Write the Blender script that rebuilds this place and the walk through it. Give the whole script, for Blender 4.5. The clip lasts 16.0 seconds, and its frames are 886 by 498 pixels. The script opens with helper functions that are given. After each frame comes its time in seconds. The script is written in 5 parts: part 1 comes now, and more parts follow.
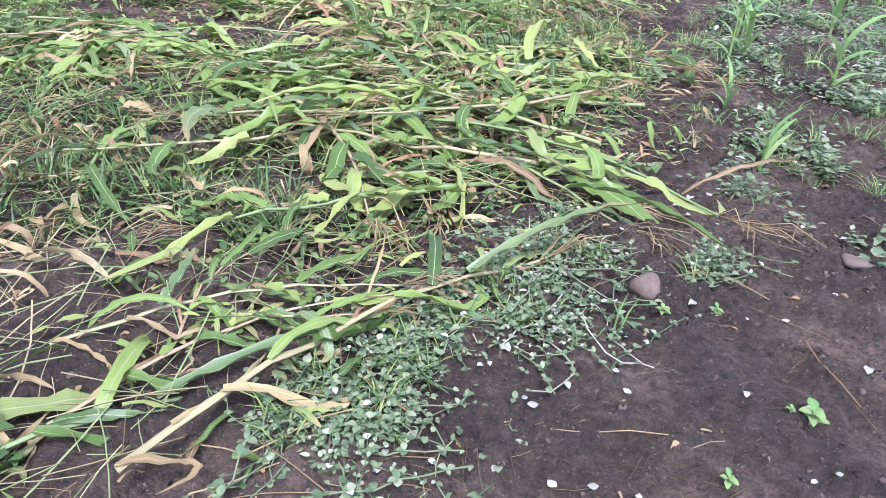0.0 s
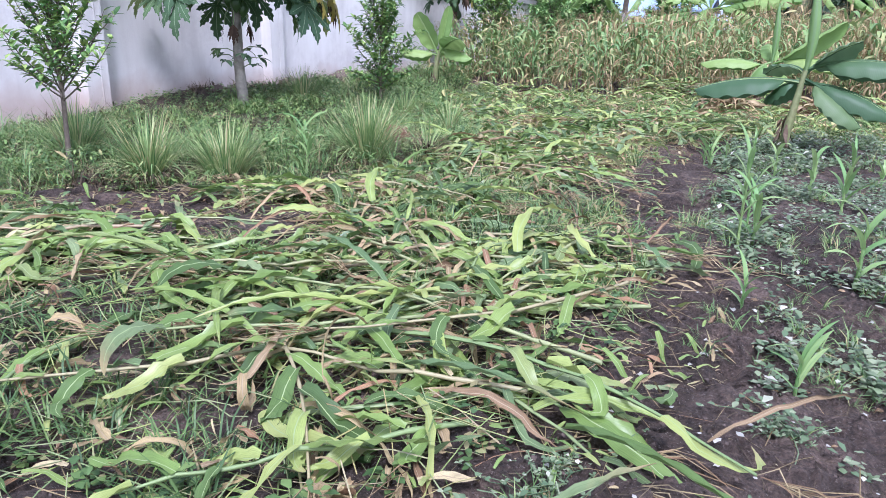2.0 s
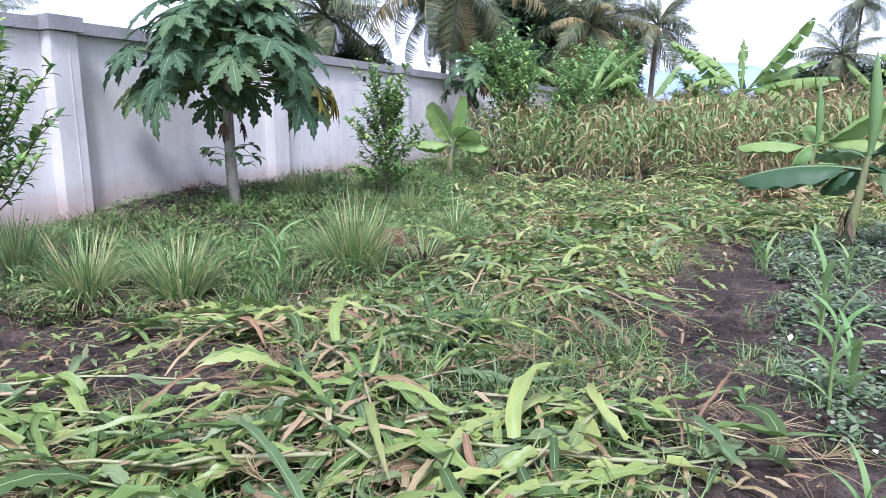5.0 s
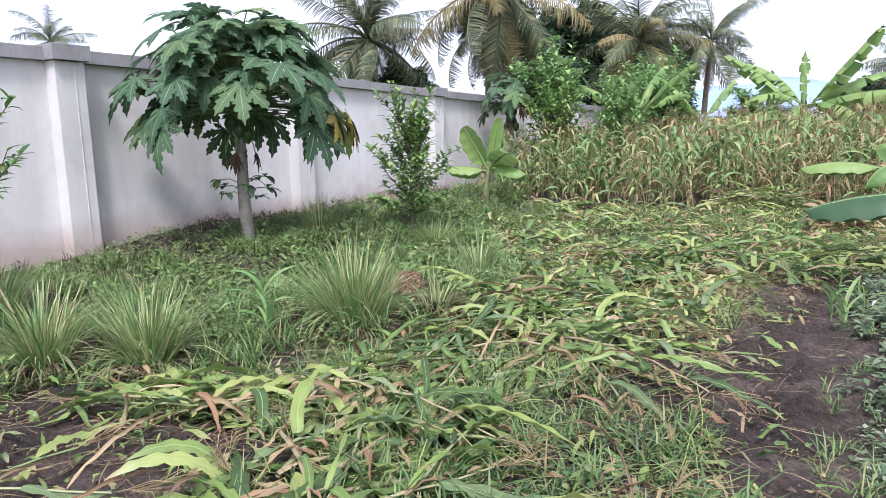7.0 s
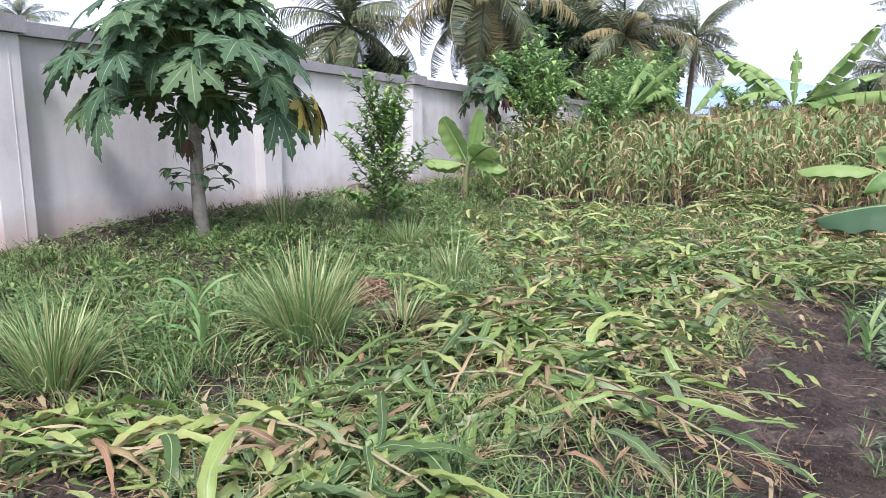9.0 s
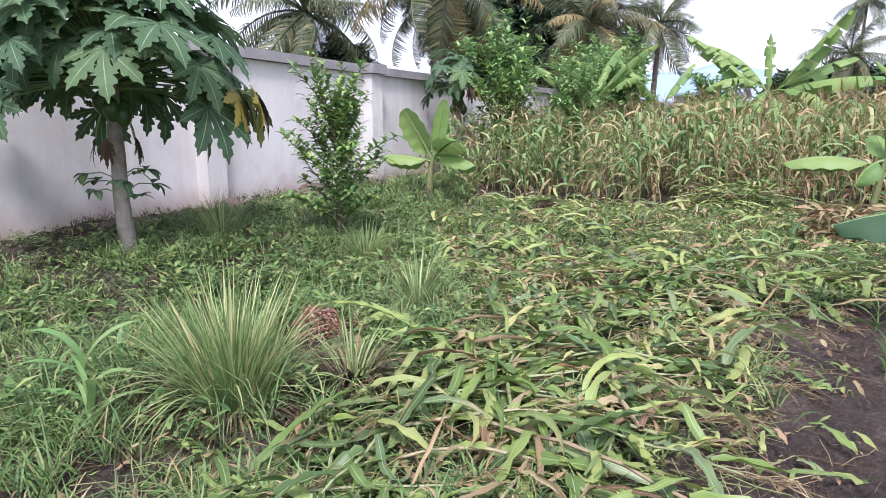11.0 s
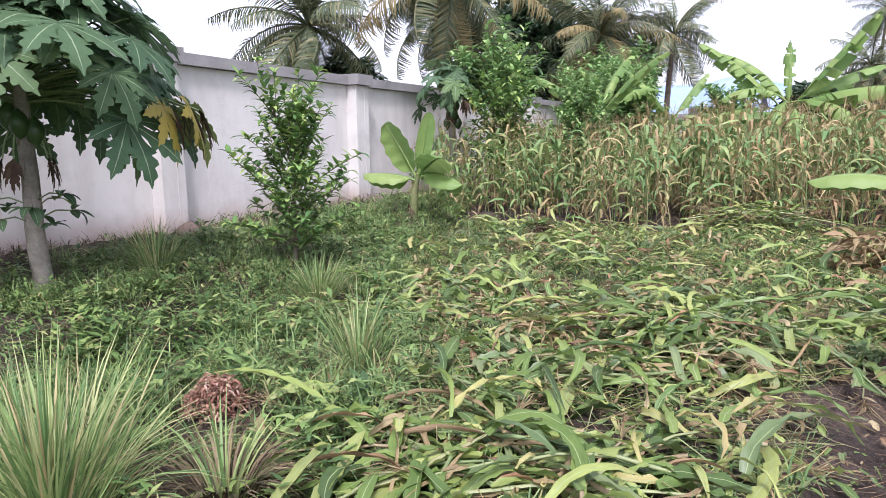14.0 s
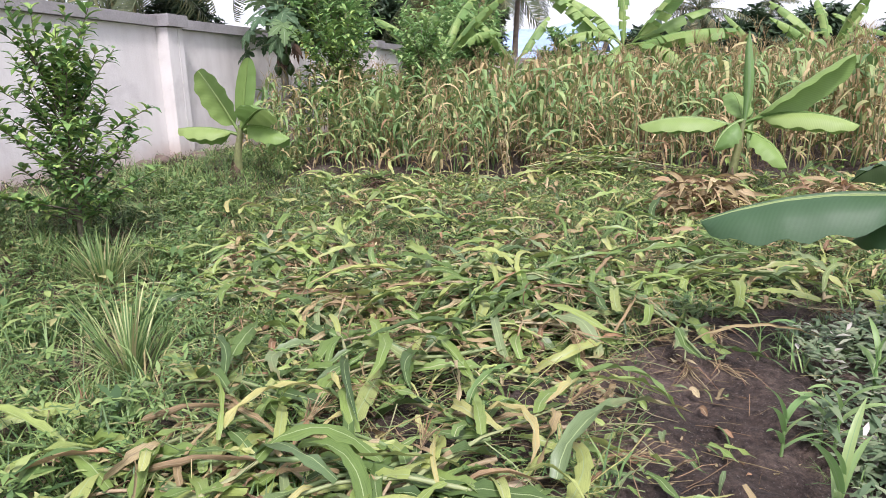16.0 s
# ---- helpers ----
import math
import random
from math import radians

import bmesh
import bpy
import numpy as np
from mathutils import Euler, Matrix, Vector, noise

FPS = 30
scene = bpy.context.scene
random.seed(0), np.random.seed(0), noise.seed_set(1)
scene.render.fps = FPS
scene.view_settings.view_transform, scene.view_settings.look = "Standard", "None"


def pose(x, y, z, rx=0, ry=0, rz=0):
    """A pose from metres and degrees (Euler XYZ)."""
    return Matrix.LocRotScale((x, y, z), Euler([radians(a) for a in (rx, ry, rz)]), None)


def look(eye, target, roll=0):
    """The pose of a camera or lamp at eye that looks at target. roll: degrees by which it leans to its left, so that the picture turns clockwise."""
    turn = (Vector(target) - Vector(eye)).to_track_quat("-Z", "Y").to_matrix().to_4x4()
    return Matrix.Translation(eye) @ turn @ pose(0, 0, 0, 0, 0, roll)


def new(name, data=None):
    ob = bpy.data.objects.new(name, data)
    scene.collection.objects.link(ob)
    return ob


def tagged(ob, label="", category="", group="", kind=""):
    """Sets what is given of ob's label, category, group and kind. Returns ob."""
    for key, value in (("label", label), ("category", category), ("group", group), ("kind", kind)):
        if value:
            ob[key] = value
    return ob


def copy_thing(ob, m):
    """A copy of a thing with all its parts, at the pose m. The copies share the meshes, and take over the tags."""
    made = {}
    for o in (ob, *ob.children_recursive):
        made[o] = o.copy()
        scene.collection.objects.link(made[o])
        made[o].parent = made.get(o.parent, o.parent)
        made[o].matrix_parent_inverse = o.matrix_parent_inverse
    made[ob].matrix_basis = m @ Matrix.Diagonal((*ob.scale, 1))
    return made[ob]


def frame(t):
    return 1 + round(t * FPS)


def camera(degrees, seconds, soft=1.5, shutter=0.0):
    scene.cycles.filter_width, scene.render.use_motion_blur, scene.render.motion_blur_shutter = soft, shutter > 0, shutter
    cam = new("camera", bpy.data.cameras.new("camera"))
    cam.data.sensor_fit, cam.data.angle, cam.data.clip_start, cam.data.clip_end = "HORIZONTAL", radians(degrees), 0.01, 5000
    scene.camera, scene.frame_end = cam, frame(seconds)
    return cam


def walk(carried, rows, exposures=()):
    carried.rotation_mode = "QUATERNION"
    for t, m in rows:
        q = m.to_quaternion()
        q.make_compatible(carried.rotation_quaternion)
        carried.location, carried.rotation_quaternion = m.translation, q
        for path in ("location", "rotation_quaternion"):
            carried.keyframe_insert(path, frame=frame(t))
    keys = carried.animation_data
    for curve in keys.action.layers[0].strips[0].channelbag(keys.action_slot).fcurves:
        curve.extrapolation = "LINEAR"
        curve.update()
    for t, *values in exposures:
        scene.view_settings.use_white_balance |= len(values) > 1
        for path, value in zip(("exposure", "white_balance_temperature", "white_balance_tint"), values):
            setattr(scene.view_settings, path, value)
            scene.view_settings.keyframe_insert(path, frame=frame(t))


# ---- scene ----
cam = camera(65.3, 16.0, soft=0.45)

PATH = [
    (0, (0.769, -1.096, 1.265), (0.043, 0.469, 0.253), 2.6),
    (0.5, (0.696, -0.992, 1.28), (-0.06, 0.629, 0.386), 1.6),
    (1, (0.663, -0.883, 1.285), (-0.065, 0.797, 0.481), 1.8),
    (1.5, (0.653, -0.685, 1.311), (-0.079, 1.055, 0.648), 1.5),
    (2, (0.641, -0.524, 1.327), (-0.195, 1.186, 0.711), 1.5),
    (2.5, (0.643, -0.412, 1.343), (-0.213, 1.316, 0.809), -0.5),
    (3, (0.612, -0.216, 1.355), (-0.243, 1.525, 0.864), -0.4),
    (3.5, (0.588, -0.02, 1.374), (-0.281, 1.722, 0.913), 0.9),
    (4, (0.543, 0.173, 1.35), (-0.353, 1.905, 0.909), 0.2),
    (4.2, (0.512, 0.272, 1.334), (-0.409, 1.997, 0.913), 0.1),
    (6.3, (0.22, 1.111, 1.404), (-0.756, 2.819, 1.045), -0.6),
    (6.5, (0.217, 1.202, 1.397), (-0.783, 2.899, 1.049), -0.8),
    (7, (0.225, 1.454, 1.41), (-0.855, 3.106, 1.085), -1.3),
    (7.5, (0.202, 1.612, 1.416), (-0.864, 3.279, 1.124), -1.1),
    (8, (0.102, 1.779, 1.401), (-0.925, 3.464, 1.076), -0.7),
    (8.5, (0.0, 1.94, 1.407), (-1.011, 3.63, 1.056), 0.1),
    (8.7, (-0.039, 1.987, 1.399), (-1.066, 3.667, 1.051), 0.2),
    (10.8, (-0.47, 2.795, 1.428), (-1.476, 4.484, 1.06), -0.2),
    (11, (-0.521, 2.849, 1.453), (-1.462, 4.573, 1.073), -0.4),
    (11.5, (-0.577, 2.994, 1.477), (-1.434, 4.764, 1.116), -1.0),
    (12, (-0.563, 3.233, 1.477), (-1.499, 4.972, 1.163), -2.3),
    (12.5, (-0.513, 3.426, 1.458), (-1.44, 5.171, 1.144), -0.9),
    (13, (-0.528, 3.554, 1.443), (-1.348, 5.345, 1.096), -1.1),
    (13.5, (-0.598, 3.763, 1.454), (-1.502, 5.516, 1.122), -0.1),
    (14, (-0.646, 3.933, 1.448), (-1.628, 5.642, 1.108), -0.7),
    (14.5, (-0.661, 4.144, 1.437), (-1.734, 5.791, 1.073), -1.3),
    (15, (-0.619, 4.344, 1.44), (-1.738, 5.945, 1.011), -1.8),
    (15.5, (-0.591, 4.469, 1.454), (-1.46, 6.221, 1.036), -1.7),
    (16, (-0.571, 4.587, 1.456), (-1.187, 6.425, 0.961), -1.3),
]
walk(cam, [(t, look(eye, target, roll)) for t, eye, target, roll in PATH],
     [(0, 1.88, 5420, 23), (2, 1.7, 5300, 25), (4.2, 1.58, 5300, 24), (7, 1.51, 5750, 20), (13, 1.51, 5850, 24), (16, 1.51, 6150, 23)])

# ---------------------------------------------------------------- light
world = bpy.data.worlds.new("overcast_sky")
scene.world = world
world.use_nodes = True
wn, wl = world.node_tree.nodes, world.node_tree.links
wn.clear()
sky = wn.new("ShaderNodeTexSky")
sky.sky_type, sky.sun_disc = "NISHITA", False
sky.sun_elevation, sky.sun_rotation = radians(58), radians(150)
sky.air_density, sky.dust_density = 1.0, 2.0
pale = wn.new("ShaderNodeHueSaturation")
pale.inputs["Saturation"].default_value = 0.3
pale.inputs["Value"].default_value = 0.85
back = wn.new("ShaderNodeBackground")
back.inputs["Strength"].default_value = 0.12
wout = wn.new("ShaderNodeOutputWorld")
wl.new(sky.outputs[0], pale.inputs["Color"])
wl.new(pale.outputs[0], back.inputs["Color"])
wl.new(back.outputs[0], wout.inputs["Surface"])

sun = new("sun", bpy.data.lights.new("sun", "SUN"))
sun.data.energy, sun.data.angle, sun.data.color = 1.5, radians(11), (1.0, 0.96, 0.9)
az, el = radians(150), radians(58)
sun.matrix_world = look((math.sin(az) * math.cos(el) * 50, math.cos(az) * math.cos(el) * 50, math.sin(el) * 50), (0, 0, 0))


# ---------------------------------------------------------------- tools
rng = np.random.default_rng(11)
R = random.Random(5)


def smooth(a, b, v):
    t = np.clip((v - a) / (b - a), 0, 1)
    return t * t * (3 - 2 * t)


def vnoise(x, y, size, seed=0):
    """Smooth value noise, 0 to 1, on arrays of places."""
    x, y = np.asarray(x, float) / size, np.asarray(y, float) / size
    i, j = np.floor(x), np.floor(y)
    u, v = x - i, y - j
    u, v = u * u * (3 - 2 * u), v * v * (3 - 2 * v)

    def lattice(a, b):
        h = np.sin(a * 127.1 + b * 311.7 + seed * 74.7) * 43758.5453
        return h - np.floor(h)
    return (lattice(i, j) * (1 - u) + lattice(i + 1, j) * u) * (1 - v) + (lattice(i, j + 1) * (1 - u) + lattice(i + 1, j + 1) * u) * v


def left_edge(y):
    """West border of the cut maize, where the lemongrass row stands."""
    return np.interp(y, [-6, 2, 3.3, 4.2, 5.2, 6.0, 7.4, 8.4, 10, 12, 14], [-5, -4.6, -3.9, -3.3, -2.5, -2.3, -2.9, -3.8, -4.8, -5.3, -6])


def right_edge(y):
    """East border of the cut maize, where the bare soil begins."""
    return np.interp(y, [-6, 0, 0.9, 2.2, 3.2, 4.4, 5.5, 6.8, 8.4, 9.3, 10.5, 16], [0.0, -0.25, 0.0, 0.25, 0.25, -0.2, -0.5, -0.55, -0.5, 0.3, 6, 9])


def field_edge(x):
    """South border of the standing maize."""
    return np.interp(x, [-8, -6.2, -5.4, -4, -2.9, -1.6, 0, 2, 14], [15, 13.2, 12.7, 13.3, 13.5, 14.1, 14.9, 15.0, 15.6])


def gz(x, y):
    """Height of the ground."""
    x, y = np.asarray(x, float), np.asarray(y, float)
    near = np.exp(-np.maximum(0, np.hypot(x, y - 5) - 14) / 6)
    z = 0.22 * smooth(-4.0, -6.6, x) * smooth(4.8, 7.6, y)
    z = z + near * (0.11 * (vnoise(x, y, 1.3, 1) - 0.5) + 0.06 * (vnoise(x, y, 0.45, 2) - 0.5))
    z = z + near * (0.075 * (vnoise(x, y, 0.19, 3) - 0.5) + 0.06 * (vnoise(x, y, 0.085, 4) - 0.5) * (0.4 + 1.2 * vnoise(x, y, 0.6, 5)))
    crumb = smooth(-0.5, 0.1, x) * smooth(6.0, 3.0, y)
    z = z + near * crumb * 0.04 * (np.abs(vnoise(x, y, 0.05, 6) - 0.5) * 2) * (0.3 + vnoise(x, y, 0.5, 7))
    return z + 0.0016 * np.maximum(0, y - 16)


class Geo:
    """Quads with texture places, gathered into one mesh."""

    def __init__(self):
        self.v, self.f, self.uv, self.n, self.soft = [], [], [], 0, True

    def grid(self, p, uv):
        p, uv = np.asarray(p, float), np.asarray(uv, float)
        r, c = p.shape[:2]
        i = np.arange(r * c).reshape(r, c)
        q = np.stack([i[:-1, :-1], i[:-1, 1:], i[1:, 1:], i[1:, :-1]], -1).reshape(-1, 4)
        return self.raw(p.reshape(-1, 3), q, uv.reshape(-1, 2))

    def raw(self, v, f, uv):
        self.v.append(v), self.f.append(f + self.n), self.uv.append(uv)
        self.n += len(v)
        return self

    def arrays(self):
        return np.concatenate(self.v), np.concatenate(self.f), np.concatenate(self.uv)

    def join(self, other, m=None):
        v, f, uv = other.arrays()
        if m is not None:
            m = np.array(m)
            v = v @ m[:3, :3].T + m[:3, 3]
        return self.raw(v, f, uv)

    def mesh(self, name, material):
        v, f, uv = self.arrays()
        me = bpy.data.meshes.new(name)
        me.vertices.add(len(v)), me.loops.add(f.size), me.polygons.add(len(f))
        me.vertices.foreach_set("co", v.astype(np.float32).ravel())
        me.loops.foreach_set("vertex_index", f.astype(np.int32).ravel())
        me.polygons.foreach_set("loop_start", np.arange(0, f.size, 4, dtype=np.int32))
        me.polygons.foreach_set("use_smooth", np.full(len(f), self.soft))
        me.uv_layers.new(name="uv").data.foreach_set("uv", uv[f.ravel()].astype(np.float32).ravel())
        me.materials.append(material)
        me.update(calc_edges=True)
        return me


def tube(path, radii, sides=6, g=None):
    path, radii = np.asarray(path, float), np.asarray(radii, float) * np.ones(len(path))
    d = np.gradient(path, axis=0)
    d /= np.linalg.norm(d, axis=1)[:, None] + 1e-9
    ref = np.where(np.abs(d[:, 2:3]) > 0.9, [[1.0, 0, 0]], [[0, 0, 1.0]])
    a = np.cross(d, ref)
    a /= np.linalg.norm(a, axis=1)[:, None] + 1e-9
    b = np.cross(d, a)
    t = np.linspace(0, 2 * np.pi, sides + 1)
    p = path[:, None] + radii[:, None, None] * (np.cos(t)[None, :, None] * a[:, None] + np.sin(t)[None, :, None] * b[:, None])
    uv = np.stack(np.meshgrid(t / (2 * np.pi), np.linspace(0, 1, len(path))), -1)
    return (g or Geo()).grid(p, uv)


def box(g, x0, x1, y0, y1, z0, z1):
    v = np.array([(x, y, z) for x in (x0, x1) for y in (y0, y1) for z in (z0, z1)], float)
    f = np.array([(0, 1, 3, 2), (4, 6, 7, 5), (0, 4, 5, 1), (2, 3, 7, 6), (0, 2, 6, 4), (1, 5, 7, 3)])
    g.soft = False
    return g.raw(v, f, v[:, 1:])


def unit(v):
    v = np.asarray(v, float)
    return v / (np.linalg.norm(v) + 1e-9)


def leaf_rows(p, d, length, droop, n, up=(0, 0, 1), twist=0.0, wave=0.0, sideways=0.0, early=0.0):
    """Middle line of a leaf, with its side and its up vector along it. droop: radians bent downwards from end to end."""
    p, d, up = np.array(p, float), unit(d), np.array(up, float)
    side = unit(np.cross(d, up))
    out = []
    for i in range(n + 1):
        nrm = unit(np.cross(side, d))
        a = twist * i / n
        s = side * math.cos(a) + nrm * math.sin(a)
        out.append((p.copy(), s, unit(np.cross(s, d))))
        p = p + d * length / n
        step = droop / n * (1 + early * (1 - 2 * i / n)) + wave * math.sin(i * 2.1) / n
        d = unit(d * math.cos(step) - nrm * math.sin(step) + side * sideways / n)
        side = unit(side - d * np.dot(side, d))
    return out


MAIZE_W = [(0, .7), (.1, .9), (.3, 1), (.6, .86), (.8, .58), (.93, .26), (1, .03)]
OVAL_W = [(0, .08), (.15, .6), (.4, 1), (.65, .85), (.88, .4), (1, .04)]
WEED_W = [(0, .25), (.5, 1), (1, .12)]
BLADE_W = [(0, .8), (.3, 1), (.7, .7), (1, .05)]
GRASS_W = [(0, .9), (.5, 1), (1, .08)]
BANANA_W = [(0, .12), (.06, .55), (.2, .9), (.5, 1), (.78, .85), (.93, .5), (1, .06)]


def width(profile, t):
    return np.interp(t, [a for a, b in profile], [b for a, b in profile])


def leaf(g, p, d, length, wide, droop=0.8, n=6, fold=0.25, profile=MAIZE_W, up=(0, 0, 1), twist=0.0, wave=0.0, sideways=0.0, floor=None, ripple=0.0, early=0.0, thin=False):
    rows, uv = [], []
    for i, (c, s, u) in enumerate(leaf_rows(p, d, length, droop, n, up, twist, wave, sideways, early)):
        w = wide / 2 * width(profile, i / n)
        k = ripple * w * math.sin(i * 2.3 + length * 9)
        rows.append([c - s * w + u * (fold * w + k), c, c + s * w + u * (fold * w - k)])
        uv.append([(0, i / n), (.5, i / n), (1, i / n)])
    rows, uv = np.array(rows), np.array(uv)
    if thin:
        rows, uv = rows[:, ::2], uv[:, ::2]
    if floor is not None:
        low = rows[:, :, 2] < floor
        rows[:, :, 2] = np.where(low, floor + (rows[:, :, 2] - floor) * 0.04 + 0.012, rows[:, :, 2])
    return g.grid(rows, uv)


def place(name, g, material, parent=None, m=None):
    ob = new(name, g if isinstance(g, bpy.types.Mesh) else g.mesh(name, material))
    if m is not None:
        ob.matrix_basis = m
    if parent:
        ob.parent = parent
    return ob


def part(name, g, material, parent, label=""):
    return tagged(place(name, g, material, parent), label)


def thing(name, m, label, category, group="", kind=""):
    ob = new(name)
    ob.empty_display_size = 0.1
    ob.matrix_basis = m
    return tagged(ob, label, category, group, kind)


def scatter(templates, xyz, yaw, scale, pick=None, tilt=None):
    """Many copies of the templates in one mesh."""
    out = Geo()
    k = len(xyz)
    pick = rng.integers(0, len(templates), k) if pick is None else pick
    for i, tpl in enumerate(templates):
        at = np.nonzero(pick == i)[0]
        if not len(at):
            continue
        v, f, uv = tpl.arrays()
        c, s = np.cos(yaw[at])[:, None], np.sin(yaw[at])[:, None]
        w = v[None] * scale[at][:, None, None]
        if tilt is not None:
            ct, st = np.cos(tilt[at])[:, None], np.sin(tilt[at])[:, None]
            w = np.stack([w[..., 0] * ct + w[..., 2] * st, w[..., 1], w[..., 2] * ct - w[..., 0] * st], -1)
        p = np.stack([w[..., 0] * c - w[..., 1] * s, w[..., 0] * s + w[..., 1] * c, w[..., 2]], -1) + xyz[at][:, None]
        ff = (f[None] + (np.arange(len(at)) * len(v))[:, None, None]).reshape(-1, 4)
        out.raw(p.reshape(-1, 3), ff, np.tile(uv, (len(at), 1)))
    return out


def on_ground(x, y, lift=0.0):
    x, y = np.asarray(x, float), np.asarray(y, float)
    return np.stack([x, y, gz(x, y) + lift], -1)


# ---------------------------------------------------------------- materials
def material(name):
    mat = bpy.data.materials.new(name)
    mat.use_nodes = True
    nt = mat.node_tree
    return mat, nt, nt.nodes["Principled BSDF"], nt.nodes["Material Output"]


def add(nt, kind, **values):
    n = nt.nodes.new(kind)
    for key, value in values.items():
        n.inputs[key.replace("_", " ")].default_value = value
    return n


def math_node(nt, op, a, b):
    n = nt.nodes.new("ShaderNodeMath")
    n.operation = op
    for i, v in enumerate((a, b)):
        if isinstance(v, (int, float)):
            n.inputs[i].default_value = v
        else:
            nt.links.new(v, n.inputs[i])
    return n.outputs[0]


def ramp(nt, fac, stops):
    n = nt.nodes.new("ShaderNodeValToRGB")
    el = n.color_ramp.elements
    while len(el) < len(stops):
        el.new(0.5)
    for e, (p, c) in zip(el, stops):
        e.position, e.color = p, (*c, 1)
    nt.links.new(fac, n.inputs[0])
    return n.outputs[0]


def mix(nt, fac, a, b, blend="MIX"):
    n = nt.nodes.new("ShaderNodeMix")
    n.data_type, n.blend_type = "RGBA", blend
    for i, v in ((0, fac), (6, a), (7, b)):
        if isinstance(v, (int, float)):
            n.inputs[i].default_value = v
        elif isinstance(v, tuple):
            n.inputs[i].default_value = (*v, 1)
        else:
            nt.links.new(v, n.inputs[i])
    return n.outputs[2]


def noise_tex(nt, scale, detail=4.0, rough=0.6, coords="Object"):
    tc = nt.nodes.new("ShaderNodeTexCoord")
    n = add(nt, "ShaderNodeTexNoise", Scale=scale, Detail=detail, Roughness=rough)
    nt.links.new(tc.outputs[coords], n.inputs["Vector"])
    return n.outputs["Fac"]


def bump(nt, bsdf, height, strength, distance):
    b = add(nt, "ShaderNodeBump", Strength=strength, Distance=distance)
    nt.links.new(height, b.inputs["Height"])
    nt.links.new(b.outputs[0], bsdf.inputs["Normal"])


def foliage(name, stops, rough=0.5, through_light=0.3, rib=None, tips=None, veins=0.0, patch=0.25, streak=0.0, rib_wide=0.045, whole=False, gloss=0.4):
    """Leaf surface: each leaf takes its colour from the ramp; a pale midrib, withered tips and fine veins where told."""
    mat, nt, bsdf, out = material(name)
    geo, info = nt.nodes.new("ShaderNodeNewGeometry"), nt.nodes.new("ShaderNodeObjectInfo")
    r = info.outputs["Random"] if whole else math_node(nt, "FRACT", math_node(nt, "ADD", geo.outputs["Random Per Island"], info.outputs["Random"]), 0.0)
    col = ramp(nt, r, [(p, (min(1.0, c[0] * 1.07), c[1], c[2] * 0.97)) for p, c in stops])
    n1 = noise_tex(nt, 9.0)
    col = mix(nt, patch, col, ramp(nt, n1, [(0.3, (0.25, 0.25, 0.2)), (0.7, (1, 1, 0.9))]), "MULTIPLY")
    uv = nt.nodes.new("ShaderNodeUVMap")
    sep = nt.nodes.new("ShaderNodeSeparateXYZ")
    nt.links.new(uv.outputs[0], sep.inputs[0])
    across = math_node(nt, "ABSOLUTE", math_node(nt, "SUBTRACT", sep.outputs[0], 0.5), 0.0)
    if streak:
        cx = nt.nodes.new("ShaderNodeCombineXYZ")
        nt.links.new(math_node(nt, "MULTIPLY", sep.outputs[0], 26.0), cx.inputs[0])
        nt.links.new(math_node(nt, "ADD", math_node(nt, "MULTIPLY", sep.outputs[1], 5.0), math_node(nt, "MULTIPLY", r, 50.0)), cx.inputs[1])
        sn = add(nt, "ShaderNodeTexNoise", Scale=1.0, Detail=4.0, Roughness=0.65)
        nt.links.new(cx.outputs[0], sn.inputs["Vector"])
        col = mix(nt, streak, col, ramp(nt, sn.outputs["Fac"], [(0.32, (0.35, 0.36, 0.3)), (0.5, (1, 1, 1)), (0.72, (1.45, 1.4, 1.25))]), "MULTIPLY")
    if tips:
        t = math_node(nt, "ADD", math_node(nt, "MULTIPLY", sep.outputs[1], 0.5), math_node(nt, "MULTIPLY", math_node(nt, "ADD", r, n1), 0.3))
        col = mix(nt, ramp(nt, t, [(0.74, (0, 0, 0)), (0.9, (0.9, 0.9, 0.9))]), col, tips)
    if veins:
        w = math_node(nt, "SINE", math_node(nt, "MULTIPLY", math_node(nt, "ADD", sep.outputs[1], math_node(nt, "MULTIPLY", across, -0.25)), 260.0), 0.0)
        col = mix(nt, math_node(nt, "MULTIPLY", math_node(nt, "ADD", w, 1.0), veins), col, (0.02, 0.06, 0.01))
    if rib:
        col = mix(nt, math_node(nt, "LESS_THAN", across, rib_wide), col, rib)
    nt.links.new(col, bsdf.inputs["Base Color"])
    bsdf.inputs["Roughness"].default_value = rough
    bsdf.inputs["Specular IOR Level"].default_value = gloss
    bump(nt, bsdf, noise_tex(nt, 60.0), 0.15, 0.01)
    tl = nt.nodes.new("ShaderNodeBsdfTranslucent")
    nt.links.new(col, tl.inputs["Color"])
    ms = nt.nodes.new("ShaderNodeMixShader")
    ms.inputs[0].default_value = through_light
    nt.links.new(bsdf.outputs[0], ms.inputs[1])
    nt.links.new(tl.outputs[0], ms.inputs[2])
    nt.links.new(ms.outputs[0], out.inputs["Surface"])
    return mat


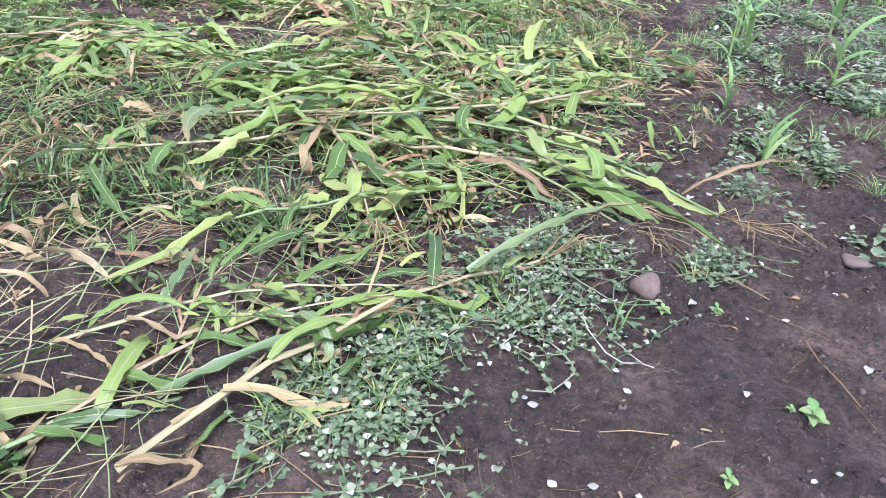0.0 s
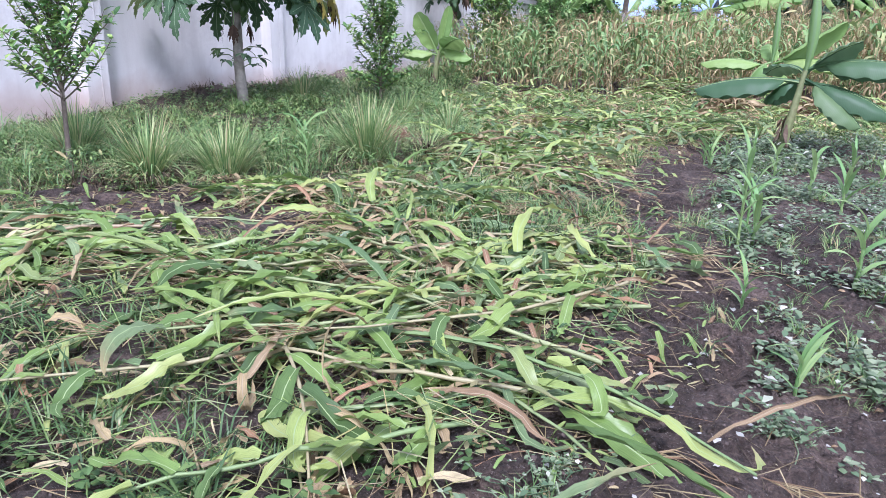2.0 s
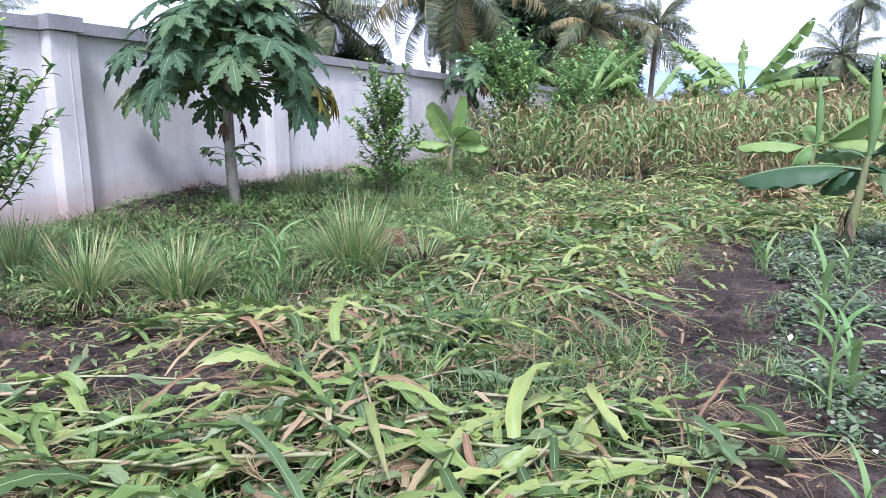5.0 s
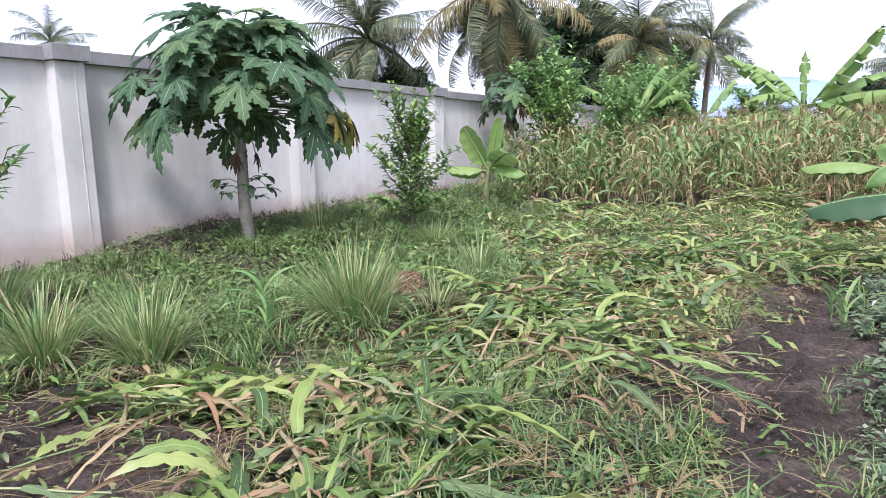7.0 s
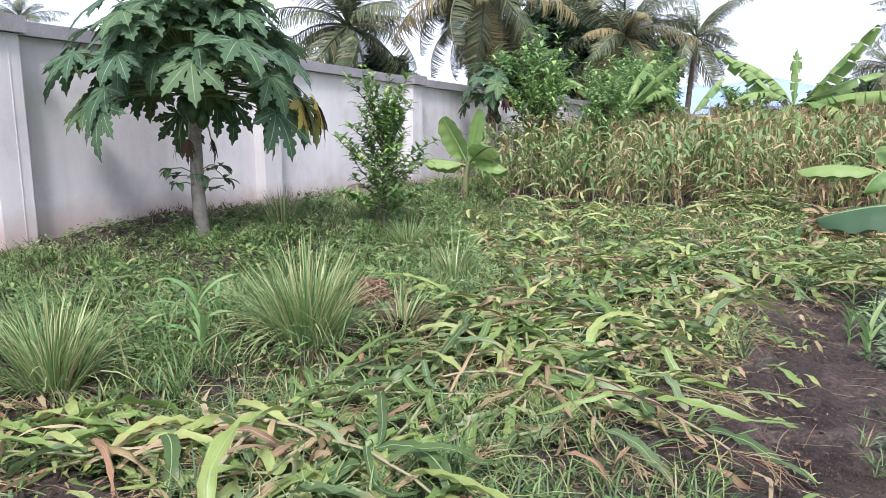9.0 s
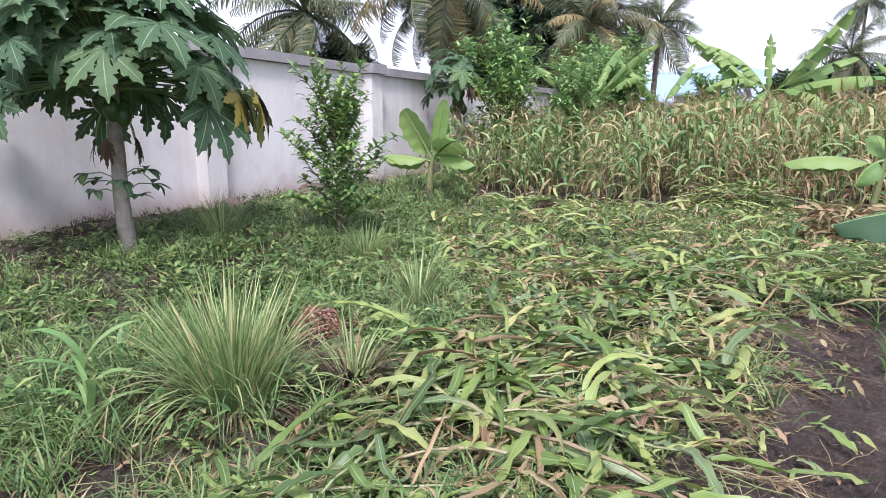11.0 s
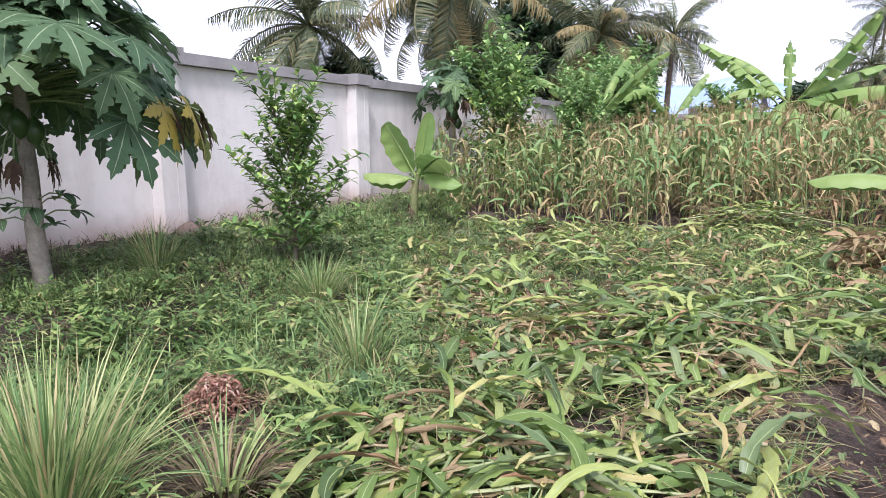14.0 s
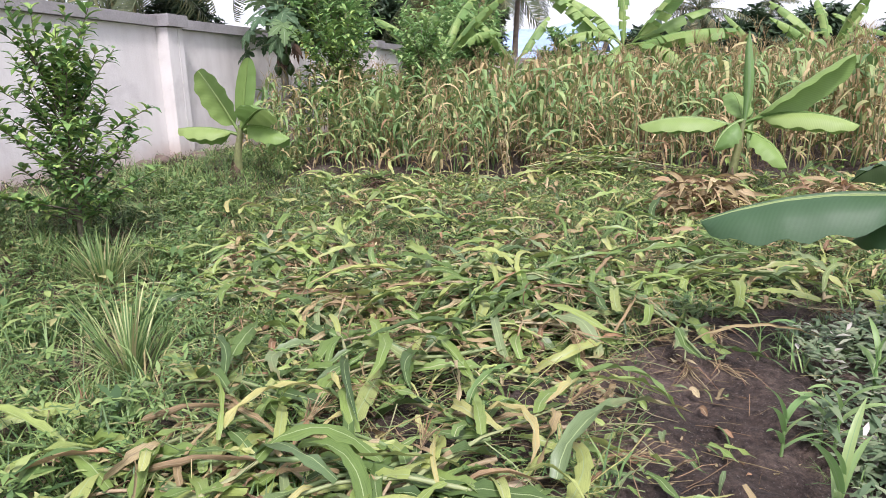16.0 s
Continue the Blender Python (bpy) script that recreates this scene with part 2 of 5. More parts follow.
def surface(name, stops, scale, rough=0.85, relief=0.4, depth=0.02, fine=60.0):
    mat, nt, bsdf, out = material(name)
    col = ramp(nt, noise_tex(nt, scale, 6), stops)
    col = mix(nt, 0.5, col, ramp(nt, noise_tex(nt, fine, 3), [(0.3, (0.55, 0.55, 0.55)), (0.7, (1, 1, 1))]), "MULTIPLY")
    nt.links.new(col, bsdf.inputs["Base Color"])
    bsdf.inputs["Roughness"].default_value = rough
    bump(nt, bsdf, noise_tex(nt, fine, 6), relief, depth)
    return mat


def soil():
    mat, nt, bsdf, out = material("soil")
    col = ramp(nt, noise_tex(nt, 1.7, 8), [(0.3, (0.04, 0.029, 0.023)), (0.5, (0.09, 0.064, 0.049)), (0.68, (0.21, 0.154, 0.122))])
    col = mix(nt, 0.8, col, ramp(nt, noise_tex(nt, 30, 9, 0.8), [(0.36, (0.3, 0.28, 0.28)), (0.5, (1.2, 1.15, 1.15)), (0.64, (2.3, 2.2, 2.15))]), "MULTIPLY")
    col = mix(nt, ramp(nt, noise_tex(nt, 90, 2), [(0.63, (0, 0, 0)), (0.7, (0.6, 0.6, 0.6))]), col, (0.34, 0.285, 0.24))
    nt.links.new(col, bsdf.inputs["Base Color"])
    bsdf.inputs["Roughness"].default_value = 0.95
    both = math_node(nt, "ADD", noise_tex(nt, 22, 8, 0.7), math_node(nt, "MULTIPLY", noise_tex(nt, 95, 4), 0.35))
    bump(nt, bsdf, both, 1.0, 0.16)
    return mat


M_SOIL = soil()
M_STONE = surface("stone", [(0.3, (0.10, 0.07, 0.055)), (0.7, (0.2, 0.15, 0.125))], 6, 0.9, 0.4, 0.01)
M_CLOD = surface("clod", [(0.3, (0.07, 0.052, 0.043)), (0.7, (0.16, 0.12, 0.1))], 9, 0.95, 0.6, 0.01)
M_TRUNK = surface("bark", [(0.3, (0.13, 0.10, 0.075)), (0.7, (0.27, 0.22, 0.17))], 5, 0.9, 0.6, 0.03, 30)
M_PAPAYABARK = surface("papaya_bark", [(0.3, (0.2, 0.175, 0.145)), (0.7, (0.4, 0.365, 0.31))], 6, 0.9, 0.6, 0.03, 30)
M_COPING = surface("coping_concrete", [(0.3, (0.24, 0.23, 0.225)), (0.7, (0.36, 0.345, 0.34))], 2.5, 0.9, 0.3, 0.01)
M_MAIZE = foliage("cut_maize_leaf", [(0, (0.07, 0.13, 0.045)), (0.2, (0.12, 0.21, 0.06)), (0.4, (0.19, 0.31, 0.08)), (0.6, (0.27, 0.39, 0.11)), (0.78, (0.4, 0.48, 0.16)), (0.88, (0.12, 0.21, 0.09)), (1, (0.26, 0.35, 0.17))], 0.4, 0.32, rib=(0.34, 0.43, 0.2), tips=(0.4, 0.31, 0.15), streak=0.4, gloss=0.5, rib_wide=0.03)
M_WILT = foliage("wilted_maize_leaf", [(0, (0.15, 0.27, 0.09)), (0.4, (0.3, 0.43, 0.13)), (0.75, (0.46, 0.52, 0.2)), (1, (0.5, 0.46, 0.2))], 0.45, 0.3, rib=(0.42, 0.46, 0.25), tips=(0.42, 0.32, 0.16), streak=0.5)
M_DRY = foliage("dry_maize_leaf", [(0, (0.24, 0.19, 0.1)), (0.35, (0.4, 0.34, 0.18)), (0.55, (0.2, 0.13, 0.075)), (0.7, (0.5, 0.45, 0.27)), (0.85, (0.34, 0.21, 0.12)), (1, (0.14, 0.1, 0.06))], 0.7, 0.2, rib=(0.33, 0.26, 0.16), streak=0.7)
M_STALK = foliage("maize_stalk", [(0, (0.176, 0.27, 0.109)), (0.6, (0.297, 0.338, 0.171)), (1, (0.351, 0.284, 0.186))], 0.5, 0.05)
M_STAND = foliage("standing_maize_leaf", [(0, (0.14, 0.27, 0.1)), (0.5, (0.23, 0.37, 0.135)), (0.8, (0.34, 0.43, 0.17)), (1, (0.44, 0.42, 0.2))], 0.55, 0.25, tips=(0.4, 0.3, 0.15))
M_STANDDRY = foliage("standing_dry_leaf", [(0, (0.27, 0.24, 0.11)), (0.5, (0.42, 0.34, 0.17)), (0.8, (0.5, 0.42, 0.24)), (1, (0.3, 0.18, 0.1))], 0.65, 0.2)
M_YOUNG = foliage("young_maize_leaf", [(0, (0.17, 0.344, 0.117)), (1, (0.307, 0.44, 0.176))], 0.42, 0.35, rib=(0.24, 0.36, 0.16), patch=0.1)
M_WEED = foliage("weed_leaf", [(0, (0.092, 0.188, 0.069)), (0.5, (0.163, 0.285, 0.096)), (0.85, (0.254, 0.374, 0.139)), (1, (0.394, 0.328, 0.172))], 0.55, 0.25)
M_BANK = foliage("bank_weed_leaf", [(0, (0.05, 0.11, 0.04)), (0.35, (0.11, 0.21, 0.065)), (0.7, (0.2, 0.33, 0.1)), (0.92, (0.33, 0.44, 0.16)), (1, (0.38, 0.32, 0.17))], 0.5, 0.22)
M_GRASS = foliage("field_grass_blade", [(0, (0.045, 0.1, 0.035)), (0.5, (0.1, 0.19, 0.06)), (0.85, (0.19, 0.29, 0.09)), (1, (0.34, 0.29, 0.16))], 0.5, 0.25)
M_PALEWEED = foliage("creeper_leaf", [(0, (0.101, 0.175, 0.093)), (0.6, (0.189, 0.266, 0.147)), (0.93, (0.298, 0.363, 0.233)), (1, (0.626, 0.615, 0.59))], 0.5, 0.25)
M_LEMON = foliage("lemongrass_blade", [(0, (0.1, 0.21, 0.075)), (0.4, (0.22, 0.36, 0.13)), (0.75, (0.42, 0.52, 0.23)), (0.9, (0.55, 0.58, 0.32)), (1, (0.48, 0.4, 0.22))], 0.5, 0.3)
M_PAPAYA = foliage("papaya_leaf", [(0, (0.066, 0.135, 0.075)), (0.6, (0.095, 0.175, 0.088)), (0.9, (0.135, 0.225, 0.095)), (1, (0.23, 0.3, 0.1))], 0.6, 0.3, rib=(0.28, 0.36, 0.22), rib_wide=0.026, gloss=0.2, whole=True)
M_YELLOW = foliage("yellow_papaya_leaf", [(0, (0.34, 0.3, 0.05)), (1, (0.44, 0.38, 0.09))], 0.5, 0.3)
M_BROWN = foliage("withered_leaf", [(0, (0.05, 0.03, 0.02)), (1, (0.11, 0.07, 0.045))], 0.8, 0.1)
M_PETIOLE = foliage("petiole", [(0, (0.16, 0.24, 0.11)), (1, (0.24, 0.32, 0.15))], 0.5, 0.05)
M_FRUIT = surface("papaya_fruit_skin", [(0.3, (0.03, 0.07, 0.02)), (0.7, (0.06, 0.11, 0.03))], 7, 0.4, 0.1, 0.005)
M_BANANA = foliage("banana_leaf", [(0, (0.06, 0.135, 0.065)), (0.6, (0.095, 0.18, 0.085)), (1, (0.15, 0.24, 0.105))], 0.5, 0.35, rib=(0.36, 0.46, 0.2), veins=0.05, patch=0.12)
M_YOUNGBAN = foliage("young_banana_leaf", [(0, (0.16, 0.3, 0.09)), (0.6, (0.25, 0.4, 0.12)), (1, (0.33, 0.47, 0.16))], 0.5, 0.35, rib=(0.36, 0.46, 0.2), veins=0.05, patch=0.12)
M_BANSTEM = surface("banana_stem", [(0.3, (0.12, 0.15, 0.06)), (0.55, (0.24, 0.26, 0.11)), (0.8, (0.15, 0.1, 0.06))], 5, 0.55, 0.3, 0.01, 25)
M_HUSK = surface("dry_banana_sheath", [(0.3, (0.06, 0.04, 0.028)), (0.7, (0.19, 0.13, 0.08))], 8, 0.85, 0.5, 0.02, 40)
M_SHRUB = foliage("citrus_leaf", [(0, (0.09, 0.21, 0.075)), (0.6, (0.2, 0.36, 0.11)), (1, (0.4, 0.56, 0.17))], 0.6, 0.25, gloss=0.25)
M_BUSH = foliage("bush_leaf", [(0, (0.137, 0.29, 0.112)), (0.6, (0.25, 0.436, 0.158)), (1, (0.408, 0.58, 0.253))], 0.6, 0.3, gloss=0.25)
M_MANGO = foliage("dark_tree_leaf", [(0, (0.032, 0.068, 0.038)), (1, (0.065, 0.115, 0.055))], 0.5, 0.15)
M_FROND = foliage("palm_leaflet", [(0, (0.075, 0.11, 0.06)), (0.7, (0.14, 0.185, 0.09)), (1, (0.28, 0.27, 0.14))], 0.5, 0.2)
M_FRONDDRY = foliage("dry_palm_leaflet", [(0, (0.2, 0.18, 0.08)), (1, (0.32, 0.28, 0.13))], 0.7, 0.2)
M_STRAW = foliage("dead_grass_blade", [(0, (0.045, 0.035, 0.022)), (0.6, (0.1, 0.08, 0.048)), (0.85, (0.2, 0.165, 0.1)), (1, (0.4, 0.34, 0.21))], 0.8, 0.15)
M_REDDRY = foliage("red_dry_flower", [(0, (0.2, 0.095, 0.07)), (0.6, (0.38, 0.215, 0.16)), (1, (0.5, 0.4, 0.31))], 0.8, 0.2)


def plaster():
    mat, nt, bsdf, out = material("wall_plaster")
    big = ramp(nt, noise_tex(nt, 0.7, 5), [(0.3, (0.57, 0.545, 0.515)), (0.7, (0.68, 0.66, 0.63))])
    tc, mp = nt.nodes.new("ShaderNodeTexCoord"), nt.nodes.new("ShaderNodeMapping")
    mp.inputs["Scale"].default_value = (3, 3, 0.35)
    streak = add(nt, "ShaderNodeTexNoise", Scale=1.4, Detail=6.0, Roughness=0.6)
    nt.links.new(tc.outputs["Object"], mp.inputs["Vector"])
    nt.links.new(mp.outputs[0], streak.inputs["Vector"])
    col = mix(nt, 0.35, big, ramp(nt, streak.outputs["Fac"], [(0.3, (0.68, 0.66, 0.65)), (0.6, (1, 1, 1))]), "MULTIPLY")
    col = mix(nt, ramp(nt, noise_tex(nt, 1.6, 8, 0.7), [(0.5, (0, 0, 0)), (0.75, (0.45, 0.45, 0.45))]), col, (0.36, 0.33, 0.32))
    sep = nt.nodes.new("ShaderNodeSeparateXYZ")
    nt.links.new(tc.outputs["Object"], sep.inputs[0])
    low = math_node(nt, "ADD", sep.outputs[2], math_node(nt, "MULTIPLY", noise_tex(nt, 2.2, 6), 0.5))
    col = mix(nt, ramp(nt, low, [(0.45, (0.65, 0.65, 0.65)), (0.8, (0, 0, 0))]), col, (0.38, 0.26, 0.20))
    nt.links.new(col, bsdf.inputs["Base Color"])
    bsdf.inputs["Roughness"].default_value = 0.9
    bump(nt, bsdf, noise_tex(nt, 35, 8), 0.35, 0.01)
    return mat


M_WALL = plaster()

# ---------------------------------------------------------------- ground and wall
def lines(fine0, fine1, step, reach):
    inner = np.arange(fine0, fine1 + step / 2, step)
    grow = step * np.cumsum(1.28 ** np.arange(1, 60))
    grow = grow[grow < reach]
    return np.concatenate([fine0 - grow[::-1], inner, fine1 + grow])


def build_ground():
    def split(a, b, c, d, e):
        out = lines(a, d, 0.04, 1800)
        return np.concatenate([out[out < b - 0.01], np.arange(b, c, e), out[out > c + 0.01]])
    x, y = np.meshgrid(split(-4.2, -0.5, 1.7, 2.2, 0.017), split(-1.2, -0.5, 3.3, 8.8, 0.02))
    g = Geo().grid(np.stack([x, y, gz(x, y)], -1), np.stack([x, y], -1))
    tagged(place("ground", g, M_SOIL), "dark brown tilled garden soil with clods", "ground", kind="structure")


def wall_top(y):
    """Height of the wall's top, which falls away along its length."""
    return float(np.interp(y, [-12, 5.8, 10.6, 15.2, 60], [2.42, 2.34, 2.285, 2.15, 1.7]))


def bar(x0, x1, y0, y1, low, high):
    """A box along the wall whose lower and upper faces follow the wall's top; low None: down into the ground."""
    g = box(Geo(), x0, x1, y0, y1, 0, 1)
    v = g.v[0]
    for k in range(len(v)):
        top = wall_top(v[k, 1])
        v[k, 2] = top + high if v[k, 2] > 0.5 else (-0.3 if low is None else top + low)
    return g


def build_wall():
    wall = new("wall_west")
    wall.empty_display_size = 0.1
    tagged(wall, "tall pale grey cement-plastered boundary wall with pilasters", "wall", kind="structure")
    for i in range(-4, 14):
        y = 5.95 + 3.83 * i - (0.1 if i == 1 else 0.0)
        y1 = 5.95 + 3.83 * (i + 1) - (0.1 if i == 0 else 0.0)
        part("wall_bay", bar(-8.15, -7.95, y, y1, None, 0.0), M_WALL, wall)
        g = bar(-7.953, -7.74, y - 0.17, y + 0.17, None, -0.005)
        g.join(bar(-7.9, -7.733, y + 0.05, y + 0.06, None, -0.01))
        g.soft = False
        part("pilaster", g, M_WALL, wall)
        part("pilaster_cap", bar(-8.2, -7.66, y - 0.22, y + 0.22, 0.003, 0.175), M_COPING, wall, "grey concrete cap")
        part("coping", bar(-8.21, -7.86, y + 0.223, y1 - 0.223, 0.003, 0.15), M_COPING, wall, "grey concrete coping")


build_ground()
build_wall()


# ---------------------------------------------------------------- papaya
def papaya_blade(size, seed, dead=False):
    """Palmate blade in its own space: petiole joint at the origin, middle lobe along +x, upper side +z."""
    r, g = random.Random(seed), Geo()
    for k, a in enumerate((0, 14, -14, 26, -26, 40, -40) if dead else (0, 38, -38, 78, -78, 122, -122)):
        length = size * (1.1, 0.96, 0.96, 0.72, 0.72, 0.42, 0.42)[k] * r.uniform(0.92, 1.06)
        prof = [(0, .12), (.16, .20), (.30, .22), (.44, .50), (.5, .26), (.60, .50), (.68, .22), (.80, .30), (.86, .12), (1, .02)]
        d = (math.cos(radians(a)), math.sin(radians(a)), 0.12)
        rows, uv = [], []
        n = 16
        for i, (c, s, u) in enumerate(leaf_rows((0, 0, 0.004 * k), d, length, r.uniform(0.2, 0.9) if dead else r.uniform(0.5, 0.9), n)):
            t = i / n
            w = length * 0.42 * width(prof, t) * (0.5 if dead else 1)
            ahead = np.array(d) * w * 0.45
            rows.append([c - s * w - u * 0.18 * w + ahead, c, c + s * w - u * 0.18 * w + ahead])
            uv.append([(0, t), (.5, t), (1, t)])
        g.grid(np.array(rows), uv)
    return g


PAPAYA_BLADES = [papaya_blade(1.0, s).mesh("blade", M_PAPAYA) for s in range(4)]
YELLOW_BLADES = [papaya_blade(1.0, 9).mesh("blade", M_YELLOW)]
DEAD_BLADES = [papaya_blade(1.0, 12, True).mesh("blade", M_BROWN)]


def papaya_leaf(tree, base, az, elev, reach, size, sag, blades, label="", tip=None):
    """Petiole and blade as one part with the blade under it."""
    d = np.array([math.cos(az) * math.cos(elev), math.sin(az) * math.cos(elev), math.sin(elev)])
    pts = [c for c, s, u in leaf_rows(base, d, reach, sag, 6)]
    g = tube(pts, np.linspace(0.0105, 0.007, 7), 5)
    stem = part("petiole", g, M_PETIOLE, tree)
    end = np.array(pts[-1])
    way = unit(np.array(pts[-1]) - np.array(pts[-2]))
    pitch = (math.asin(max(-1, min(1, way[2]))) - 0.35) if tip is None else tip
    m = Matrix.Translation(end) @ Matrix.Rotation(az, 4, "Z") @ Matrix.Rotation(-pitch, 4, "Y") @ Matrix.Rotation(R.uniform(-0.3, 0.3), 4, "X") @ Matrix.Scale(size, 4)
    blade = place("blade", R.choice(blades), None, stem, m)
    tagged(blade, label)


def build_papaya(x, y, height, leaves, reach, size, label, lower_shoot=False, fruits=3, seed=1):
    global R
    R = random.Random(seed)
    z = float(gz(x, y))
    t = thing("papaya_tree", pose(x, y, z), label, "papaya tree", "papaya trees")
    trunk = [(0.02 * math.sin(i), 0.015 * math.cos(i * 1.3), -0.05 + (height + 0.05) * i / 10) for i in range(11)]
    part("trunk", tube(trunk, np.linspace(0.082, 0.05, 11), 10), M_PAPAYABARK, t, "pale grey-brown ringed trunk")
    for k in range(leaves):
        f = k / leaves
        az = k * 2.39996 + R.uniform(-0.25, 0.25)
        e = radians(76 - 86 * f ** 0.8) + R.uniform(-0.14, 0.14)
        if lower_shoot and f > 0.7 and math.cos(az + 0.6) > 0.8:
            continue  # the trunk shows under a gap in the lowest leaves
        papaya_leaf(t, (0, 0, height - 0.02 - 0.4 * f), az, e + 0.25, reach * R.uniform(0.5, 1.02) * (0.62 + 0.38 * f), size * R.uniform(0.75, 1.2), 0.55, PAPAYA_BLADES, tip=-radians(8 + 50 * f) + R.uniform(-0.3, 0.3))
    old = ((0.62, 0.92), (0.85, 0.9), (1.25, 0.9), (0.45, 0.82), (0.95, 0.95), (1.15, 0.9), (0.7, 0.8)) if lower_shoot else ((0.2, 0.5), (-0.6, 0.6))
    for k, (az, far) in enumerate(old):
        fresh = k in (0, 3)
        papaya_leaf(t, (0, 0, height - 0.4), az, 0.3, reach * far, size * (0.95 if fresh else 0.8), 0.85, YELLOW_BLADES if fresh else DEAD_BLADES, "yellowed leaf blade" if fresh else "withered brown leaf blade", tip=-1.2)
    for k in range(4):
        papaya_leaf(t, (0, 0, height - 0.46), (0.4, -1.1, 1.3, -2.2)[k], -0.9, reach * 0.3, size * 0.55, 0.6, DEAD_BLADES, "withered brown leaf blade", tip=-1.3)
    for k in range(fruits):
        a = -2.0 + k * 1.15
        zf = height - 0.4 - (0.06 if lower_shoot else 0.16) * (k % 3)
        prof = np.sin(np.linspace(0.02, np.pi - 0.02, 9)) ** 0.75
        pts = [(math.cos(a) * 0.1, math.sin(a) * 0.1, zf - 0.24 * i / 8) for i in range(9)]
        part("fruit", tube(pts, 0.078 * prof, 10), M_FRUIT, t, "dark green hanging fruit")
    if lower_shoot:
        for k in range(9):
            a = k * 2.4
            d = (math.cos(a), math.sin(a), 0.25)
            g = tube([(0, 0, 0.5 + 0.03 * k), (math.cos(a) * 0.16, math.sin(a) * 0.16, 0.58 + 0.03 * k), (math.cos(a) * 0.3, math.sin(a) * 0.3, 0.57 + 0.03 * k)], 0.006, 4)
            part("side_shoot", g, M_PETIOLE, t)
            g2 = Geo()
            for j in range(4):
                b = a + (j - 1.5) * 0.7
                leaf(g2, (math.cos(a) * 0.28, math.sin(a) * 0.28, 0.575 + 0.03 * k), (math.cos(b), math.sin(b), R.uniform(-0.6, 0.7)), R.uniform(0.1, 0.2), 0.08, R.uniform(0.5, 1.6), 5, 0.2, OVAL_W)
            part("side_foliage", g2, M_PAPAYA, t, "small dark green leaves")
    return t


build_papaya(-6.35, 7.15, 1.95, 135, 1.45, 0.48, "papaya tree with dark lobed leaves and green fruit beside the wall", True, 3, 3)
build_papaya(-7.05, 15.5, 2.2, 26, 0.8, 0.42, "papaya tree with clustered green fruit beside the wall", False, 7, 8)


# ---------------------------------------------------------------- banana
def banana_blade(length, wide, droop, torn, seed, sag=(0.55, 0.8)):
    """Blade and leaf stalk along +x from the origin."""
    r, g = random.Random(seed), Geo()
    stalk = length * 0.16
    rows = leaf_rows((0, 0, 0), (1, 0, 0), length + stalk, droop, 26)
    pts = [c for c, s, u in rows]
    tube(pts, np.linspace(0.024, 0.005, 27), 5, g)
    first = 4
    n = 26 - first
    for sgn in (-1, 1):
        i = first
        while i < 26:
            k = min(r.choice((1, 1, 2, 3, 4)) if torn else 26, 26 - i)
            hang = r.uniform(0.5, 1.35) if torn else r.uniform(*sag)
            lag = r.uniform(0.65, 1.0) if torn else 1.0
            slant = r.uniform(-0.2, 1.9) if torn else 0.6
            p, uv = [], []
            for j in range(i, i + k + 1):
                c, s, u = rows[j]
                t = (j - first) / n
                w = wide / 2 * width(BANANA_W, t) * lag
                line, uvl = [], []
                for q in (0, 0.35, 0.7, 1.0):
                    rip = 0 if torn else 0.025 * wide * q * math.sin(j * 1.25 + sgn + seed)
                    line.append(c + s * sgn * w * q * math.cos(hang * q) - u * (w * q * math.sin(hang * q) - rip) + (rows[min(26, j + 1)][0] - c) * q * slant)
                    uvl.append((0.5 + 0.5 * sgn * q, t))
                p.append(line), uv.append(uvl)
            g.grid(np.array(p), uv)
            i += k
    return g


def rolled_leaf(length, seed=0):
    pts = [(0.02 * math.sin(i * 0.5), 0, length * i / 9) for i in range(10)]
    return tube(pts, [.022, .028, .038, .05, .056, .056, .05, .04, .026, .006], 8)


